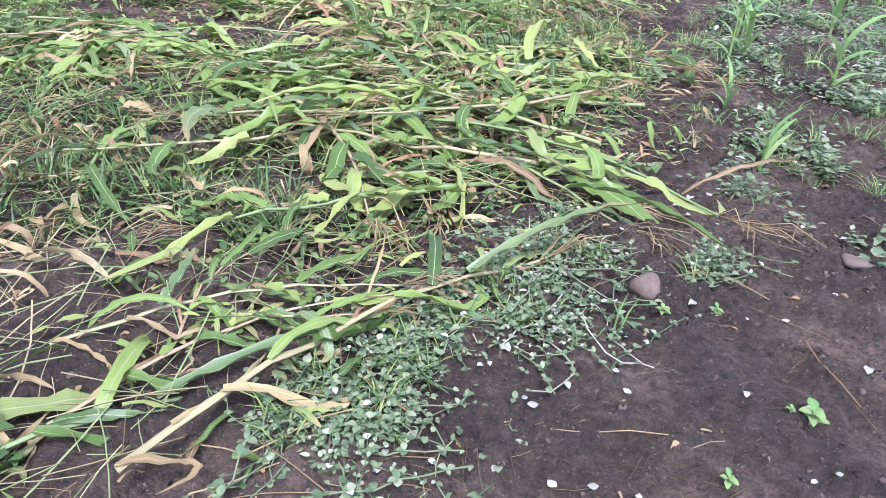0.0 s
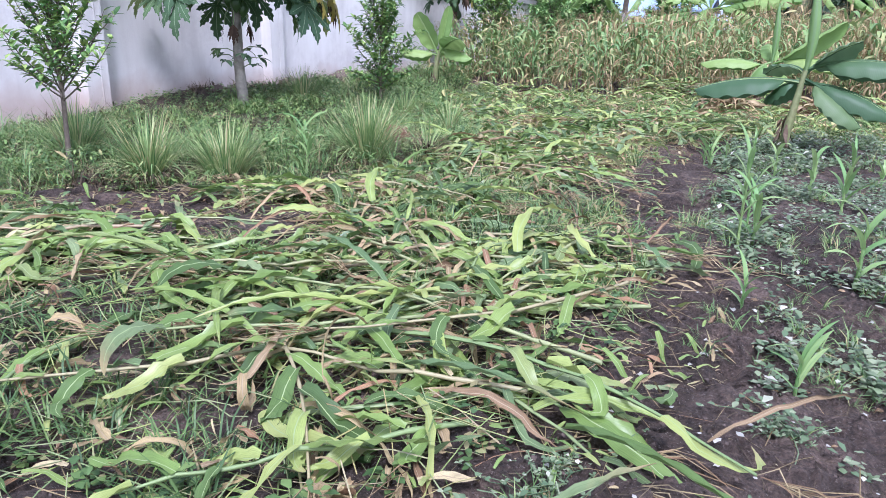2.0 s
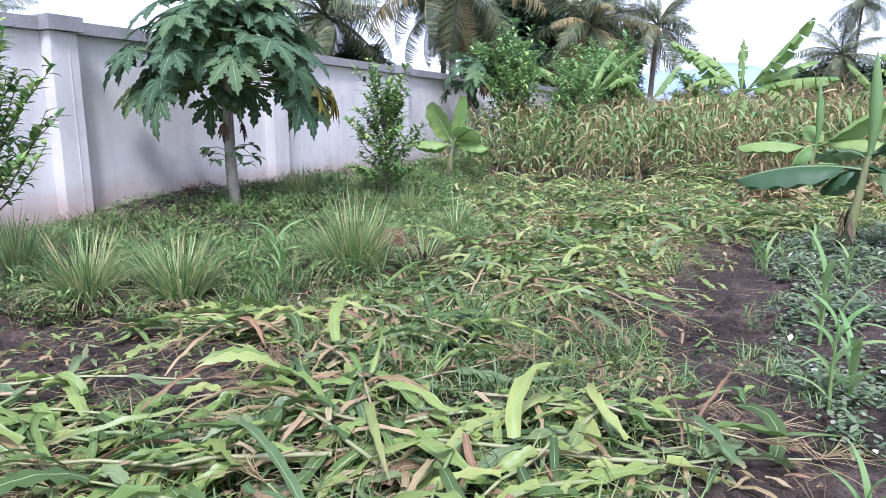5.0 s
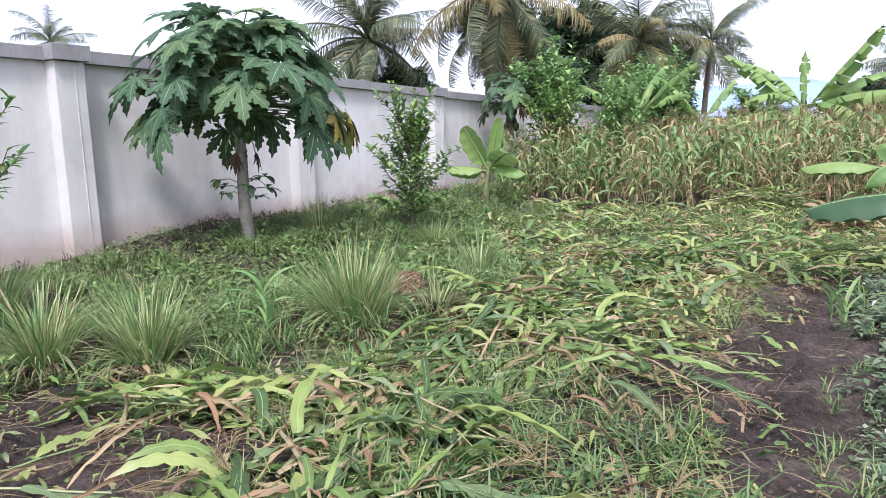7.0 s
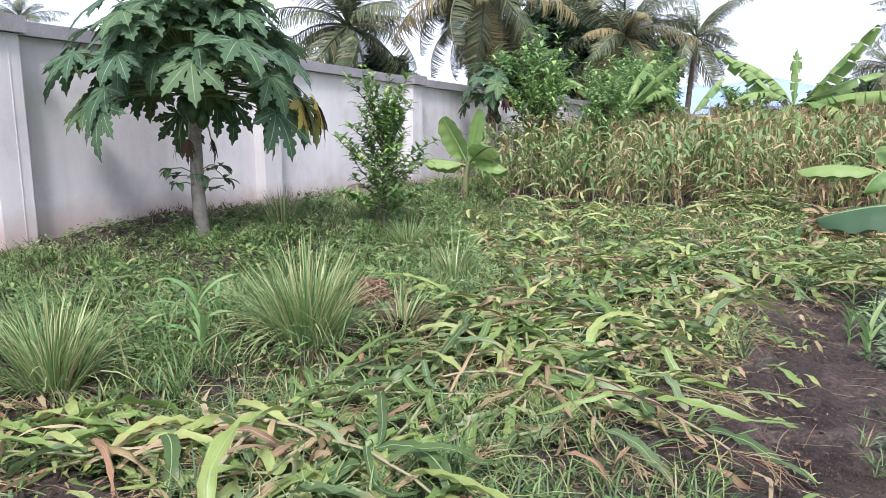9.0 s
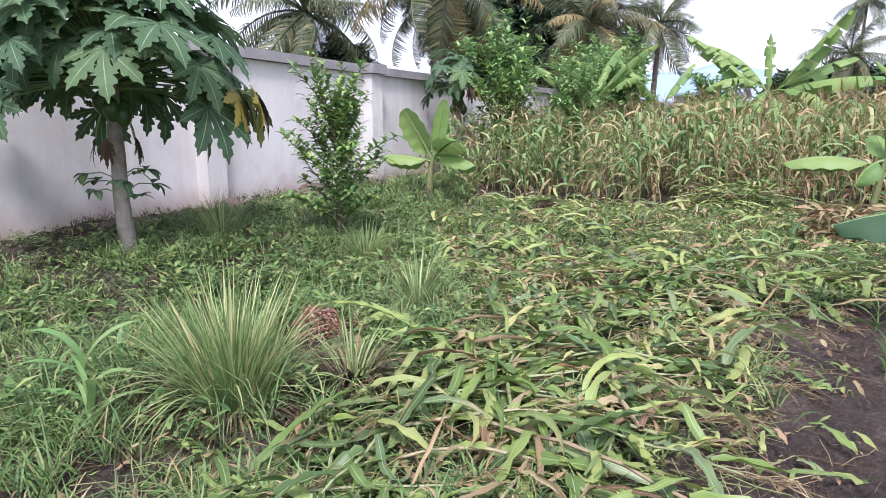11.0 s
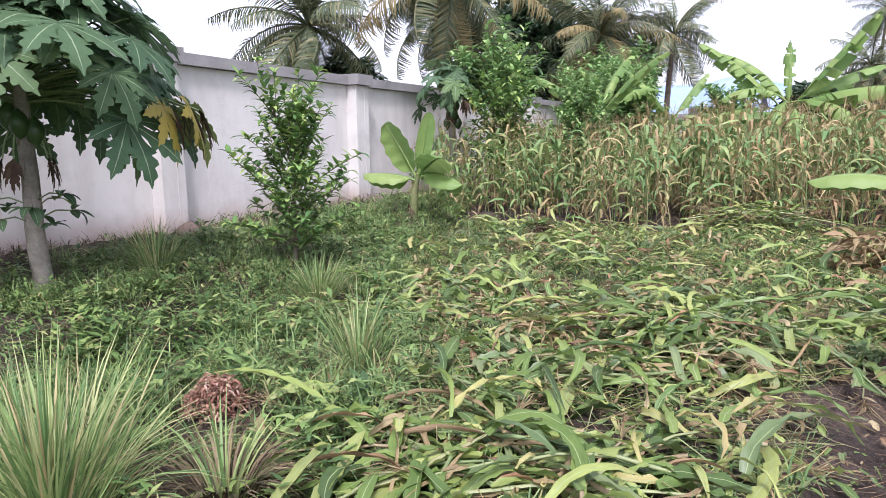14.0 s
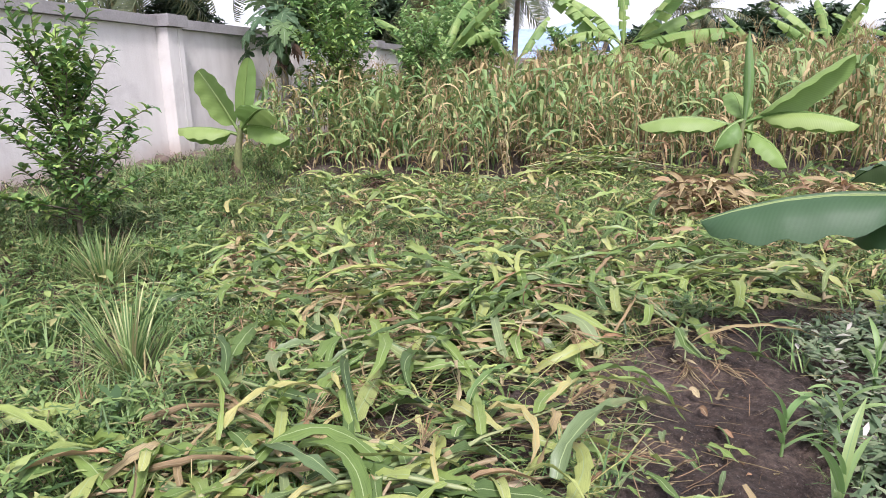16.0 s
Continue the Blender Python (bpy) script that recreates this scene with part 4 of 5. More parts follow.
p = scattered(2000, -5, 7, 5.5, 14.5, lambda x, y: inside_cut(x, y) & (vnoise(x, y, 0.6, 23) > 0.25))
stuff("wilted_maize_leaves", scatter(LEAVES, on_ground(p[:, 0], p[:, 1], 0.05), yaws(len(p)), rng.uniform(0.5, 0.95, len(p)), tilt=rng.normal(0, 0.2, len(p))), M_WILT, "wilting yellow-green maize leaves over the cut patch", "leaves")
p = scattered(700, -4, 7, 6, 14.5, lambda x, y: inside_cut(x, y) & (vnoise(x, y, 0.7, 24) > 0.45))
stuff("tan_maize_leaves", scatter(DRIES, on_ground(p[:, 0], p[:, 1], 0.06), yaws(len(p)), rng.uniform(0.6, 1.2, len(p)), tilt=rng.normal(0, 0.2, len(p))), M_DRY, "dry tan maize leaves over the cut patch", "leaves")


def standing_parts(seed, dry, far=False):
    """Geometry of one standing maize plant: stalk, (leaf, withered) pairs, tassel."""
    r = random.Random(seed)
    h = r.uniform(1.35, 1.8)
    pts = [(0.05 * math.sin(i * 0.7 + seed), 0.04 * math.cos(i), h * i / 6) for i in range(7)]
    stalk = tube(pts[::3], np.linspace(0.013, 0.005, 3), 3) if far else tube(pts, np.linspace(0.013, 0.005, 7), 5)
    leaves = []
    for k in range(10):
        f = 0.1 + 0.82 * k / 9
        a = (k % 2) * 3.14 + r.uniform(-0.8, 0.8)
        withered = r.random() < ((0.95 if f < 0.55 else 0.6) if dry else (0.7 if f < 0.35 else 0.18))
        g = leaf(Geo(), (0, 0, h * f), (math.cos(a), math.sin(a), r.uniform(0.6, 3.4)), r.uniform(0.35, 0.75), r.uniform(0.026, 0.05) if withered else r.uniform(0.045, 0.078), r.uniform(1.0, 2.5) + 0.6 * withered, 5 if far else 8, 0.25, MAIZE_W, twist=r.uniform(-1.4, 1.4), wave=1.2, early=0.9, thin=far)
        leaves.append((g, withered))
    tassel = Geo()
    for k in range(5):
        a = k * 1.25
        tube([(0, 0, h - 0.02), (math.cos(a) * 0.05, math.sin(a) * 0.05, h + 0.14), (math.cos(a) * 0.11, math.sin(a) * 0.11, h + 0.2)], [0.003, 0.003, 0.002], 3, tassel)
    return stalk, leaves, tassel


def standing_maize(seed, dry):
    t = new("maize_plant")
    stalk, leaves, tassel = standing_parts(seed, dry)
    part("stalk", stalk, M_STALK, t)
    for g, withered in leaves:
        part("leaf", g, M_STANDDRY if withered else M_STAND, t, "withered tan leaf" if withered else "")
    part("tassel", tassel, M_STANDDRY, t, "dry tassel")
    return tagged(t, "tall standing maize plant drying to tan" if dry else "tall standing green maize plant", "maize plant", "standing maize plants")


STANDING = [standing_maize(50 + s, s >= 4) for s in range(8)]
p = scattered(2100, -7.4, 13, 12.5, 34, lambda x, y: (y > field_edge(x)) & (np.abs(x + 1.75) + np.abs(y - 20) > 0.5) & (rng.random(x.shape) < np.exp(-(y - 13) / 11)))
p = p[np.argsort(p[:, 1] - field_edge(p[:, 0]))]
isdry = rng.random(len(p)) < np.clip(0.08 + 0.17 * (p[:, 0] + 4.8) + 0.5 * (vnoise(p[:, 0], p[:, 1], 2.0, 51) - 0.5), 0.05, 0.8)
size = np.interp(p[:, 0], [-7.5, -4.5, -2.5, 2], [0.7, 0.82, 0.98, 1.02]) * rng.uniform(0.75, 1.1, len(p)) * np.interp(p[:, 1], [13, 17, 30], [1.0, 1.05, 1.15])
near = 170
for k in range(near):
    x, y = p[k]
    m = pose(x, y, float(gz(x, y)) - 0.02, R.uniform(-8, 8), R.uniform(-8, 8), R.uniform(0, 360)) @ Matrix.Scale(float(size[k]), 4)
    i = (4 if isdry[k] else 0) + k % 4
    if STANDING[i].get("used"):
        copy_thing(STANDING[i], m)
    else:
        STANDING[i].matrix_basis = m
        STANDING[i]["used"] = 1
for ob in list(scene.objects):
    if "used" in ob:
        del ob["used"]
tpl_green, tpl_dry = [], []
for s in range(10):
    stalk, leaves, tassel = standing_parts(90 + s, s >= 5, True)
    a, b = Geo().join(stalk), Geo().join(tassel)
    for g, withered in leaves:
        (b if withered else a).join(g)
    tpl_green.append(a), tpl_dry.append(b)
far, n = p[near:], len(p) - near
pick = rng.integers(0, 5, n) + 5 * isdry[near:]
yaw, lean = rng.uniform(0, 6.28, n), rng.normal(0, 0.09, n)
for tpl, mat, name, label in ((tpl_green, M_STAND, "far_green_maize", "green leaves of a standing maize field"), (tpl_dry, M_STANDDRY, "far_dry_maize", "withered tan leaves of a standing maize field")):
    stuff(name, scatter(tpl, on_ground(far[:, 0], far[:, 1], -0.02), yaw, size[near:], pick, lean), mat, label, "maize field")


def seedling(seed):
    r = random.Random(seed)
    t = new("maize_seedling")
    h = r.uniform(0.2, 0.32)
    part("stalk", tube([(0, 0, 0), (0.005, 0, h * 0.5), (0.0, 0.005, h)], [0.010, 0.008, 0.004], 6), M_YOUNG, t)
    for k in range(6):
        a = (k % 2) * 3.14 + r.uniform(-0.6, 0.6)
        g = leaf(Geo(), (0, 0, h * (0.2 + 0.16 * k)), (math.cos(a), math.sin(a), 1.2 + 0.5 * k), r.uniform(0.2, 0.32), r.uniform(0.026, 0.04), r.uniform(0.7, 1.9), 8, 0.3, MAIZE_W, twist=r.uniform(-0.5, 0.5))
        part("leaf", g, M_YOUNG, t)
    return tagged(t, "bright green young maize plant growing from dark soil", "maize seedling", "young maize plants")


SEEDLINGS = [seedling(s) for s in range(5)]
rows_at = [(0.48, 3.95, 1.05), (0.56, 4.05, 1.0), (0.5, 4.5, 1.0), (0.58, 2.95, 0.75), (0.83, 2.2, 0.75), (1.1, 3.6, 1.1), (1.1, 5.3, 1.1), (1.48, 4.7, 1.2), (1.5, 6.9, 1.1), (-0.1, 7.3, 1.0), (0.6, 6.65, 1.0), (0.0, 6.83, 1.0), (0.43, 5.1, 1.3),
           (0.1, 7.38, 1.1), (-0.1, 8.2, 1.0), (0.9, 6.1, 1.0), (1.6, 3.3, 1.1), (1.55, 5.8, 1.1), (2.0, 4.4, 1.1), (2.0, 6.2, 1.1), (2.1, 7.6, 1.0), (1.3, 7.6, 1.0), (0.35, 7.9, 0.9), (2.5, 5.2, 1.1), (1.9, 2.6, 1.0), (2.6, 7.0, 1.0)]
for k, (x, y, s) in enumerate(rows_at):
    m = pose(x, y, float(gz(x, y)) - 0.01, 0, 0, R.uniform(0, 360)) @ Matrix.Scale(s, 4)
    if k < 5:
        SEEDLINGS[k].matrix_basis = m
    else:
        copy_thing(SEEDLINGS[k % 5], m)


for k, (x, y, s, turn) in enumerate(((-3.42, 4.72, 1.15, 30), (-3.3, 4.62, 0.95, 170), (-3.72, 4.95, 1.1, 80), (-3.85, 4.85, 0.95, 250), (-3.6, 5.05, 1.0, 300))):
    copy_thing(SEEDLINGS[k], pose(x, y, float(gz(x, y)) - 0.01, 6, 0, turn) @ Matrix.Scale(s, 4))


def maize_stub(x, y, length, yaw, rise, label):
    """A cut length of maize stalk with its joints and a torn sheath."""
    t = thing("maize_stub", pose(x, y, float(gz(x, y)) + 0.01, 0, -rise, yaw), label, "maize stalk", "cut maize stalks")
    part("stalk", tube([(length * i / 20, 0.01 * math.sin(i * 0.3), 0) for i in range(21)], [0.017 * (1.2 if i % 6 == 3 else 1.0) for i in range(21)], 8), M_STALK, t)
    for k in range(4):
        a = k * 1.7
        part("sheath", leaf(Geo(), (length * (0.3 + 0.18 * k), 0, 0.014), (math.cos(a * 0.3), 0.5 * math.sin(a), 0.5), 0.3, 0.05, 1.6, 9, 0.5, MAIZE_W, twist=0.8, wave=1.5), M_WILT if k % 2 else M_DRY, t)


maize_stub(-0.78, 7.62, 0.45, 125, 9, "pale cut end of a thick maize stalk lying on the soil")
maize_stub(-2.55, 5.9, 0.5, 150, 4, "pale cut maize stalk with torn leaves at its joints")
maize_stub(-1.5, 6.4, 0.55, 20, 5, "pale cut maize stalk lying over felled leaves")
maize_stub(-1.9, 2.1, 0.5, 200, 5, "pale cut maize stalk lying over felled leaves")


# ---------------------------------------------------------------- weeds and litter
def weed_sprig(seed, leaves, height, long, wide):
    r, g = random.Random(seed), Geo()
    for k in range(leaves):
        a = r.uniform(0, 6.28)
        base = (r.uniform(-0.05, 0.05), r.uniform(-0.05, 0.05), height * r.random())
        leaf(g, base, (math.cos(a), math.sin(a), r.uniform(0, 0.8)), long * r.uniform(0.6, 1.2), wide * r.uniform(0.7, 1.2), r.uniform(0.3, 1.2), 2, 0.0, WEED_W, floor=0.004, thin=True)
    return g


def blade_tuft(seed, blades, long):
    r, g = random.Random(seed), Geo()
    for k in range(blades):
        a = r.uniform(0, 6.28)
        leaf(g, (r.uniform(-0.03, 0.03), r.uniform(-0.03, 0.03), 0), (math.cos(a), math.sin(a), r.uniform(0.4, 2.5)), long * r.uniform(0.5, 1.1), 0.007, r.uniform(0.6, 2.0), 2, 0.0, GRASS_W, floor=0.004, thin=True)
    return g


BROAD = [weed_sprig(s, 12, 0.10, 0.05, 0.032) for s in range(6)]
TALLWEED = [weed_sprig(s + 40, 22, 0.28, 0.09, 0.022) for s in range(5)]
TUFTS = [blade_tuft(s, 10, 0.21) for s in range(6)]
BANKWEED = [weed_sprig(s + 60, 20, 0.24, 0.13, 0.042) for s in range(6)]
LONGTUFTS = [blade_tuft(s + 30, 14, 0.45) for s in range(5)]


def cover(name, tpl, n, test, mat, label, lo=0.7, hi=1.3, box4=(-7.9, 5, -1.5, 15)):
    p = scattered(n, *box4, test)
    return stuff(name, scatter(tpl, on_ground(p[:, 0], p[:, 1]), rng.uniform(0, 6.28, len(p)), rng.uniform(lo, hi, len(p))), mat, label, "weeds")


def mound(x, y):
    return (x < left_edge(y) + 0.15) & (y > 2.1 + 1.0 * vnoise(x, y, 0.8, 69)) & (y < 14.5)


cover("mound_weeds", TALLWEED, 850, lambda x, y: mound(x, y) & (x > -6.9) & off_clumps(x, y) & (vnoise(x, y, 0.6, 61) > 0.45), M_BANK, "dense low green weeds on the bank before the wall", 0.35, 1.0)
cover("bank_broad_weeds", BANKWEED, 340, lambda x, y: mound(x, y) & (x > -6.8) & off_clumps(x, y) & (vnoise(x, y, 0.7, 64) > 0.5), M_BANK, "broad-leaved dark green weeds on the bank before the wall", 0.4, 1.1)
cover("mound_grass", TUFTS, 4200, lambda x, y: mound(x, y) & (x > -7.2) & off_clumps(x, y, 0.22) & (vnoise(x, y, 0.5, 66) > 0.4), M_BANK, "tangled green grass on the bank before the wall", 0.5, 1.3)
cover("bank_sprigs", TALLWEED, 420, lambda x, y: mound(x, y) & (x > -6.6) & off_clumps(x, y) & (vnoise(x, y, 0.5, 62) > 0.55), M_WEED, "pale leafy weeds on the bank before the wall", 0.35, 0.9)
cover("mound_tall_grass", LONGTUFTS, 700, lambda x, y: mound(x, y) & (x > -7.0) & off_clumps(x, y) & (vnoise(x, y, 0.8, 67) > 0.45), M_WEED, "long thin grass on the bank before the wall", 0.5, 1.1)
cover("bank_dead_grass", TUFTS, 1500, lambda x, y: mound(x, y) & (vnoise(x, y, 0.6, 68) > 0.4), M_STRAW, "dead brown grass among the weeds on the bank", 0.5, 1.2)
cover("wall_weeds", BROAD, 500, lambda x, y: mound(x, y) & (x < -6.7) & (vnoise(x, y, 0.6, 63) > 0.5), M_BANK, "sparse low weeds at the foot of the wall", 0.5, 1.0)
cover("field_grass", TUFTS, 4200, lambda x, y: inside_cut(x, y) & (vnoise(x, y, 0.9, 31) > np.where(y < 6.8, 0.5, 0.24)), M_GRASS, "fine green grass between the felled maize", 0.5, 1.25)
cover("field_blades", TUFTS, 2600, lambda x, y: inside_cut(x, y) & (y > 2.5) & (vnoise(x, y, 0.7, 32) > 0.35), M_WEED, "pale green grass blades through the felled maize", 0.5, 1.2)
cover("field_weeds", BROAD, 2200, lambda x, y: inside_cut(x, y) & (vnoise(x, y, 0.6, 33) > np.where(y < 1.2, 0.72, 0.5)), M_GRASS, "small leafy weeds between the felled maize", 0.5, 1.0)
cover("soil_weeds", BROAD, 2600, lambda x, y: (x > right_edge(y) + 0.45) & (y > 1.3 + 1.1 * vnoise(x, y, 0.7, 34)) & (x < 3.6 + 1.4 * vnoise(x, y, 0.9, 30)) & (vnoise(x, y, 0.5, 35) > 0.45), M_PALEWEED, "small leafy weeds on the dark soil", 0.5, 1.1, (0.2, 5, 1.6, 11))
cover("edge_weeds", BANKWEED, 150, lambda x, y: (x > right_edge(y) + 0.55) & (x < right_edge(y) + 1.5) & (vnoise(x, y, 0.6, 39) > 0.45), M_PALEWEED, "pale broad-leaved weeds on the dark soil", 0.35, 0.8, (-0.3, 3, 5.5, 9.5))
cover("soil_grass", TUFTS, 1400, lambda x, y: (x > right_edge(y) + 0.1) & (y > 2.2) & (vnoise(x, y, 0.5, 36) > 0.45), M_WEED, "fine green grass on the dark soil", 0.3, 0.8, (0.0, 5, 2.2, 11))


def creeper_strip(x, y):
    return (np.hypot(x - 0.58, y - 0.8) > 0.16) & (np.abs(x - right_edge(y) - 0.4) < 0.32) & (vnoise(x, y, 0.4, 37) > 0.42) & (y < 1.7 + 0.4 * vnoise(x, y, 0.3, 38))


def runner(seed):
    """A sprawling stem with small leaves along it."""
    r, g = random.Random(seed), Geo()
    a, c, pts = 0.0, np.array([-0.2, 0.0, 0.02]), []
    for i in range(9):
        pts.append(c.copy())
        a += r.uniform(-0.6, 0.6)
        c = c + (0.05 * math.cos(a), 0.05 * math.sin(a), r.uniform(-0.012, 0.016))
        c[2] = max(0.012, c[2])
        for j in range(r.choice((0, 1, 2, 3))):
            b = r.uniform(0, 6.28)
            leaf(g, c, (math.cos(b), math.sin(b), r.uniform(0, 1.2)), r.uniform(0.012, 0.03), r.uniform(0.01, 0.024), r.uniform(0.2, 1.4), 4, 0.25, OVAL_W, floor=0.005)
    tube(pts, 0.0022, 3, g)
    return g


def near_sprig(seed):
    """A low sprig of rounded leaves on thin stems."""
    r, g = random.Random(seed), Geo()
    for k in range(9):
        a, h, q = r.uniform(0, 6.28), r.uniform(0.015, 0.075), r.uniform(0.01, 0.06)
        tip = (math.cos(a) * q, math.sin(a) * q, h)
        tube([(0, 0, 0), (tip[0] * 0.4, tip[1] * 0.4, h * 0.7), tip], 0.0012, 3, g)
        for j in range(2):
            b = a + r.uniform(-1.2, 1.2)
            leaf(g, tip, (math.cos(b), math.sin(b), r.uniform(-0.2, 0.7)), r.uniform(0.014, 0.03), r.uniform(0.012, 0.024), r.uniform(0.2, 1.3), 4, 0.25, OVAL_W, floor=0.004)
    return g


NEARSPRIGS = [near_sprig(s) for s in range(8)]
RUNNERS = [runner(s) for s in range(9)]
cover("creeper_runners", RUNNERS, 240, creeper_strip, M_PALEWEED, "sprawling leafy creeper stems along the soil edge", 0.5, 1.2, (-0.6, 1.2, -0.8, 3))
cover("creepers", NEARSPRIGS, 190, creeper_strip, M_PALEWEED, "pale creeping weeds along the soil edge", 0.4, 0.9, (-0.6, 1.2, -0.8, 3))
cover("creeper_sprigs", NEARSPRIGS, 90, creeper_strip, M_PALEWEED, "pale leafy weeds along the soil edge", 0.4, 0.9, (-0.6, 1.2, -0.8, 3))
cover("creeper_grass", TUFTS, 110, creeper_strip, M_BANK, "fine grass along the soil edge", 0.3, 0.7, (-0.6, 1.2, -0.8, 3))
cover("far_grass", TUFTS, 900, lambda x, y: (x > right_edge(y)) & (y > 8), M_WEED, "green grass on the open ground", 0.6, 1.3, (0, 14, 8, 16))


def clod_geo(seed):
    r, g = random.Random(seed), Geo()
    prof = np.sin(np.linspace(0.2, np.pi - 0.2, 4))
    tube([(r.uniform(-.2, .2), r.uniform(-.2, .2), (-0.5 + i * 0.33) * 0.8) for i in range(4)], prof * r.uniform(0.5, 0.8), 5, g)
    v = g.v[0].reshape(4, 6, 3)
    jag = np.random.default_rng(seed).uniform(0.6, 1.35, (4, 6, 1))
    jag[:, 5] = jag[:, 0]
    g.v[0] = (v * jag).reshape(-1, 3)
    g.soft = False
    return g


p = scattered(5000, -2.5, 2.2, -1.0, 6, lambda x, y: (x > right_edge(y) - 0.6) | (rng.random(x.shape) < 0.3))
stuff("soil_clods", scatter([clod_geo(s) for s in range(6)], on_ground(p[:, 0], p[:, 1]), rng.uniform(0, 6.28, len(p)), np.minimum(rng.exponential(0.006, len(p)) + 0.003, 0.024), tilt=rng.uniform(0, 1.5, len(p))), M_CLOD, "small crumbs of dark soil", "soil")


p = scattered(7000, -0.6, 1.8, -0.7, 3.0, lambda x, y: x > right_edge(y) - 0.2)
stuff("soil_crumbs", scatter([clod_geo(s + 9) for s in range(6)], on_ground(p[:, 0], p[:, 1]), rng.uniform(0, 6.28, len(p)), np.minimum(rng.exponential(0.0035, len(p)) + 0.002, 0.02), tilt=rng.uniform(0, 1.5, len(p))), M_SOIL, "loose crumbs of tilled soil", "soil")


def straw(seed, dry=True):
    r, g = random.Random(seed), Geo()
    n = 3
    tube([(0.3 * i / n - 0.15, 0.012 * math.sin(i * 0.9 + seed), 0.012 + 0.03 * r.random()) for i in range(n + 1)], 0.0022, 3, g)
    return g


p = scattered(9500, -6, 6, -1.3, 14, lambda x, y: (x > left_edge(y) - 1.8) & (x < right_edge(y) + 0.3 + 2.0 * (rng.random(x.shape) < 0.15)) & (y < field_edge(x)))
stuff("straw_bits", scatter([straw(s) for s in range(8)], on_ground(p[:, 0], p[:, 1], 0.0), rng.uniform(0, 6.28, len(p)), rng.uniform(0.2, 1.0, len(p))), M_DRY, "thin dry straw scattered over the soil", "straw")
p = scattered(7000, -6, 6, -1.3, 14, lambda x, y: inside_cut(x, y))
stuff("green_fibres", scatter([straw(s + 20) for s in range(8)], on_ground(p[:, 0], p[:, 1], 0.02), rng.uniform(0, 6.28, len(p)), rng.uniform(0.3, 1.3, len(p)), tilt=rng.normal(0, 0.25, len(p))), M_STALK, "thin green stems tangled in the felled maize", "stems")
p = scattered(4200, -5, 6, 0.6, 13.5, lambda x, y: inside_cut(x, y))
stuff("pale_stems", scatter([straw(s + 60) for s in range(8)], on_ground(p[:, 0], p[:, 1], 0.05), rng.uniform(0, 6.28, len(p)), rng.uniform(0.3, 1.3, len(p)), tilt=rng.normal(0, 0.4, len(p))), M_WILT, "thin pale green stems over the felled maize", "stems")
p = scattered(1500, -0.6, 1.8, -0.7, 3.2, lambda x, y: (x > right_edge(y) - 0.2) & (vnoise(x, y, 0.4, 77) > 0.4))
stuff("fine_roots", scatter([straw(s + 40) for s in range(8)], on_ground(p[:, 0], p[:, 1], -0.006), rng.uniform(0, 6.28, len(p)), rng.uniform(0.15, 0.5, len(p))), M_STRAW, "fine brown roots and dead stems in the soil", "roots")
p = scattered(1100, -3, 3, -1.3, 9, lambda x, y: x > right_edge(y) - 0.8)
stuff("pale_chips", scatter([leaf(Geo(), (0, 0, 0.006), (1, 0, 0.15), 0.02 + 0.004 * s, 0.006 + 0.003 * s, 0.5 + 0.3 * s, 3, 0.4 - 0.3 * s, [(0, .7), (.4, 1), (1, .3)], twist=s) for s in range(4)], on_ground(p[:, 0], p[:, 1], 0.004), rng.uniform(0, 6.28, len(p)), rng.uniform(0.4, 1.4, len(p))), M_DRY, "small pale dry leaf chips on the soil", "litter")


def build_house():
    """Far house with a blue metal roof."""
    t = thing("house", pose(-8.6, 62, float(gz(-6.5, 62)) - 0.1), "distant house with a pale blue metal roof", "house")
    part("house_wall", box(Geo(), -2.3, 2.3, -3, 3, 0, 2.9), M_WALL, t)
    g = Geo()
    g.soft = False
    g.grid([[(-2.6, -3.6, 2.75), (2.6, -3.6, 2.75)], [(-2.6, 0, 3.9), (2.6, 0, 3.9)], [(-2.6, 3.6, 2.75), (2.6, 3.6, 2.75)], [(-2.6, 3.6, 2.6), (2.6, 3.6, 2.6)], [(-2.6, 0, 3.75), (2.6, 0, 3.75)], [(-2.6, -3.6, 2.6), (2.6, -3.6, 2.6)], [(-2.6, -3.6, 2.75), (2.6, -3.6, 2.75)]], [[(0, 0), (1, 0)]] * 7)
    part("roof", g, M_ROOF, t, "pale blue metal roof")


def build_hill():
    """Hazy blue ridge on the horizon."""
    x = np.linspace(-900, 500, 90)
    top = 70 + 26 * vnoise(x, x * 0, 160, 91) + 8 * vnoise(x, x * 0, 40, 92) - 75 * smooth(-230, 120, x)
    rows = [np.stack([x, 1300 + 0 * x, 0 * x], -1), np.stack([x, 1380 + 0 * x, top * 0.7], -1), np.stack([x, 1500 + 0 * x, top], -1), np.stack([x, 1600 + 0 * x, 0 * x], -1)]
    uv = np.stack(np.meshgrid(np.linspace(0, 1, 90), np.linspace(0, 1, 4)), -1)
    tagged(place("backdrop", Geo().grid(np.array(rows), uv), M_HILL), "hazy blue ridge of far hills", "hill", kind="structure")


# distance haze is put into the ridge's pale blue base colour
M_HILL = surface("hazy_hill", [(0.3, (0.3, 0.42, 0.62)), (0.7, (0.36, 0.48, 0.68))], 0.01, 1.0, 0.1, 0.01, 0.1)
build_hill()
M_ROOF = surface("blue_metal_roof", [(0.3, (0.25, 0.36, 0.55)), (0.7, (0.34, 0.46, 0.66))], 2, 0.5, 0.1, 0.01)
build_house()


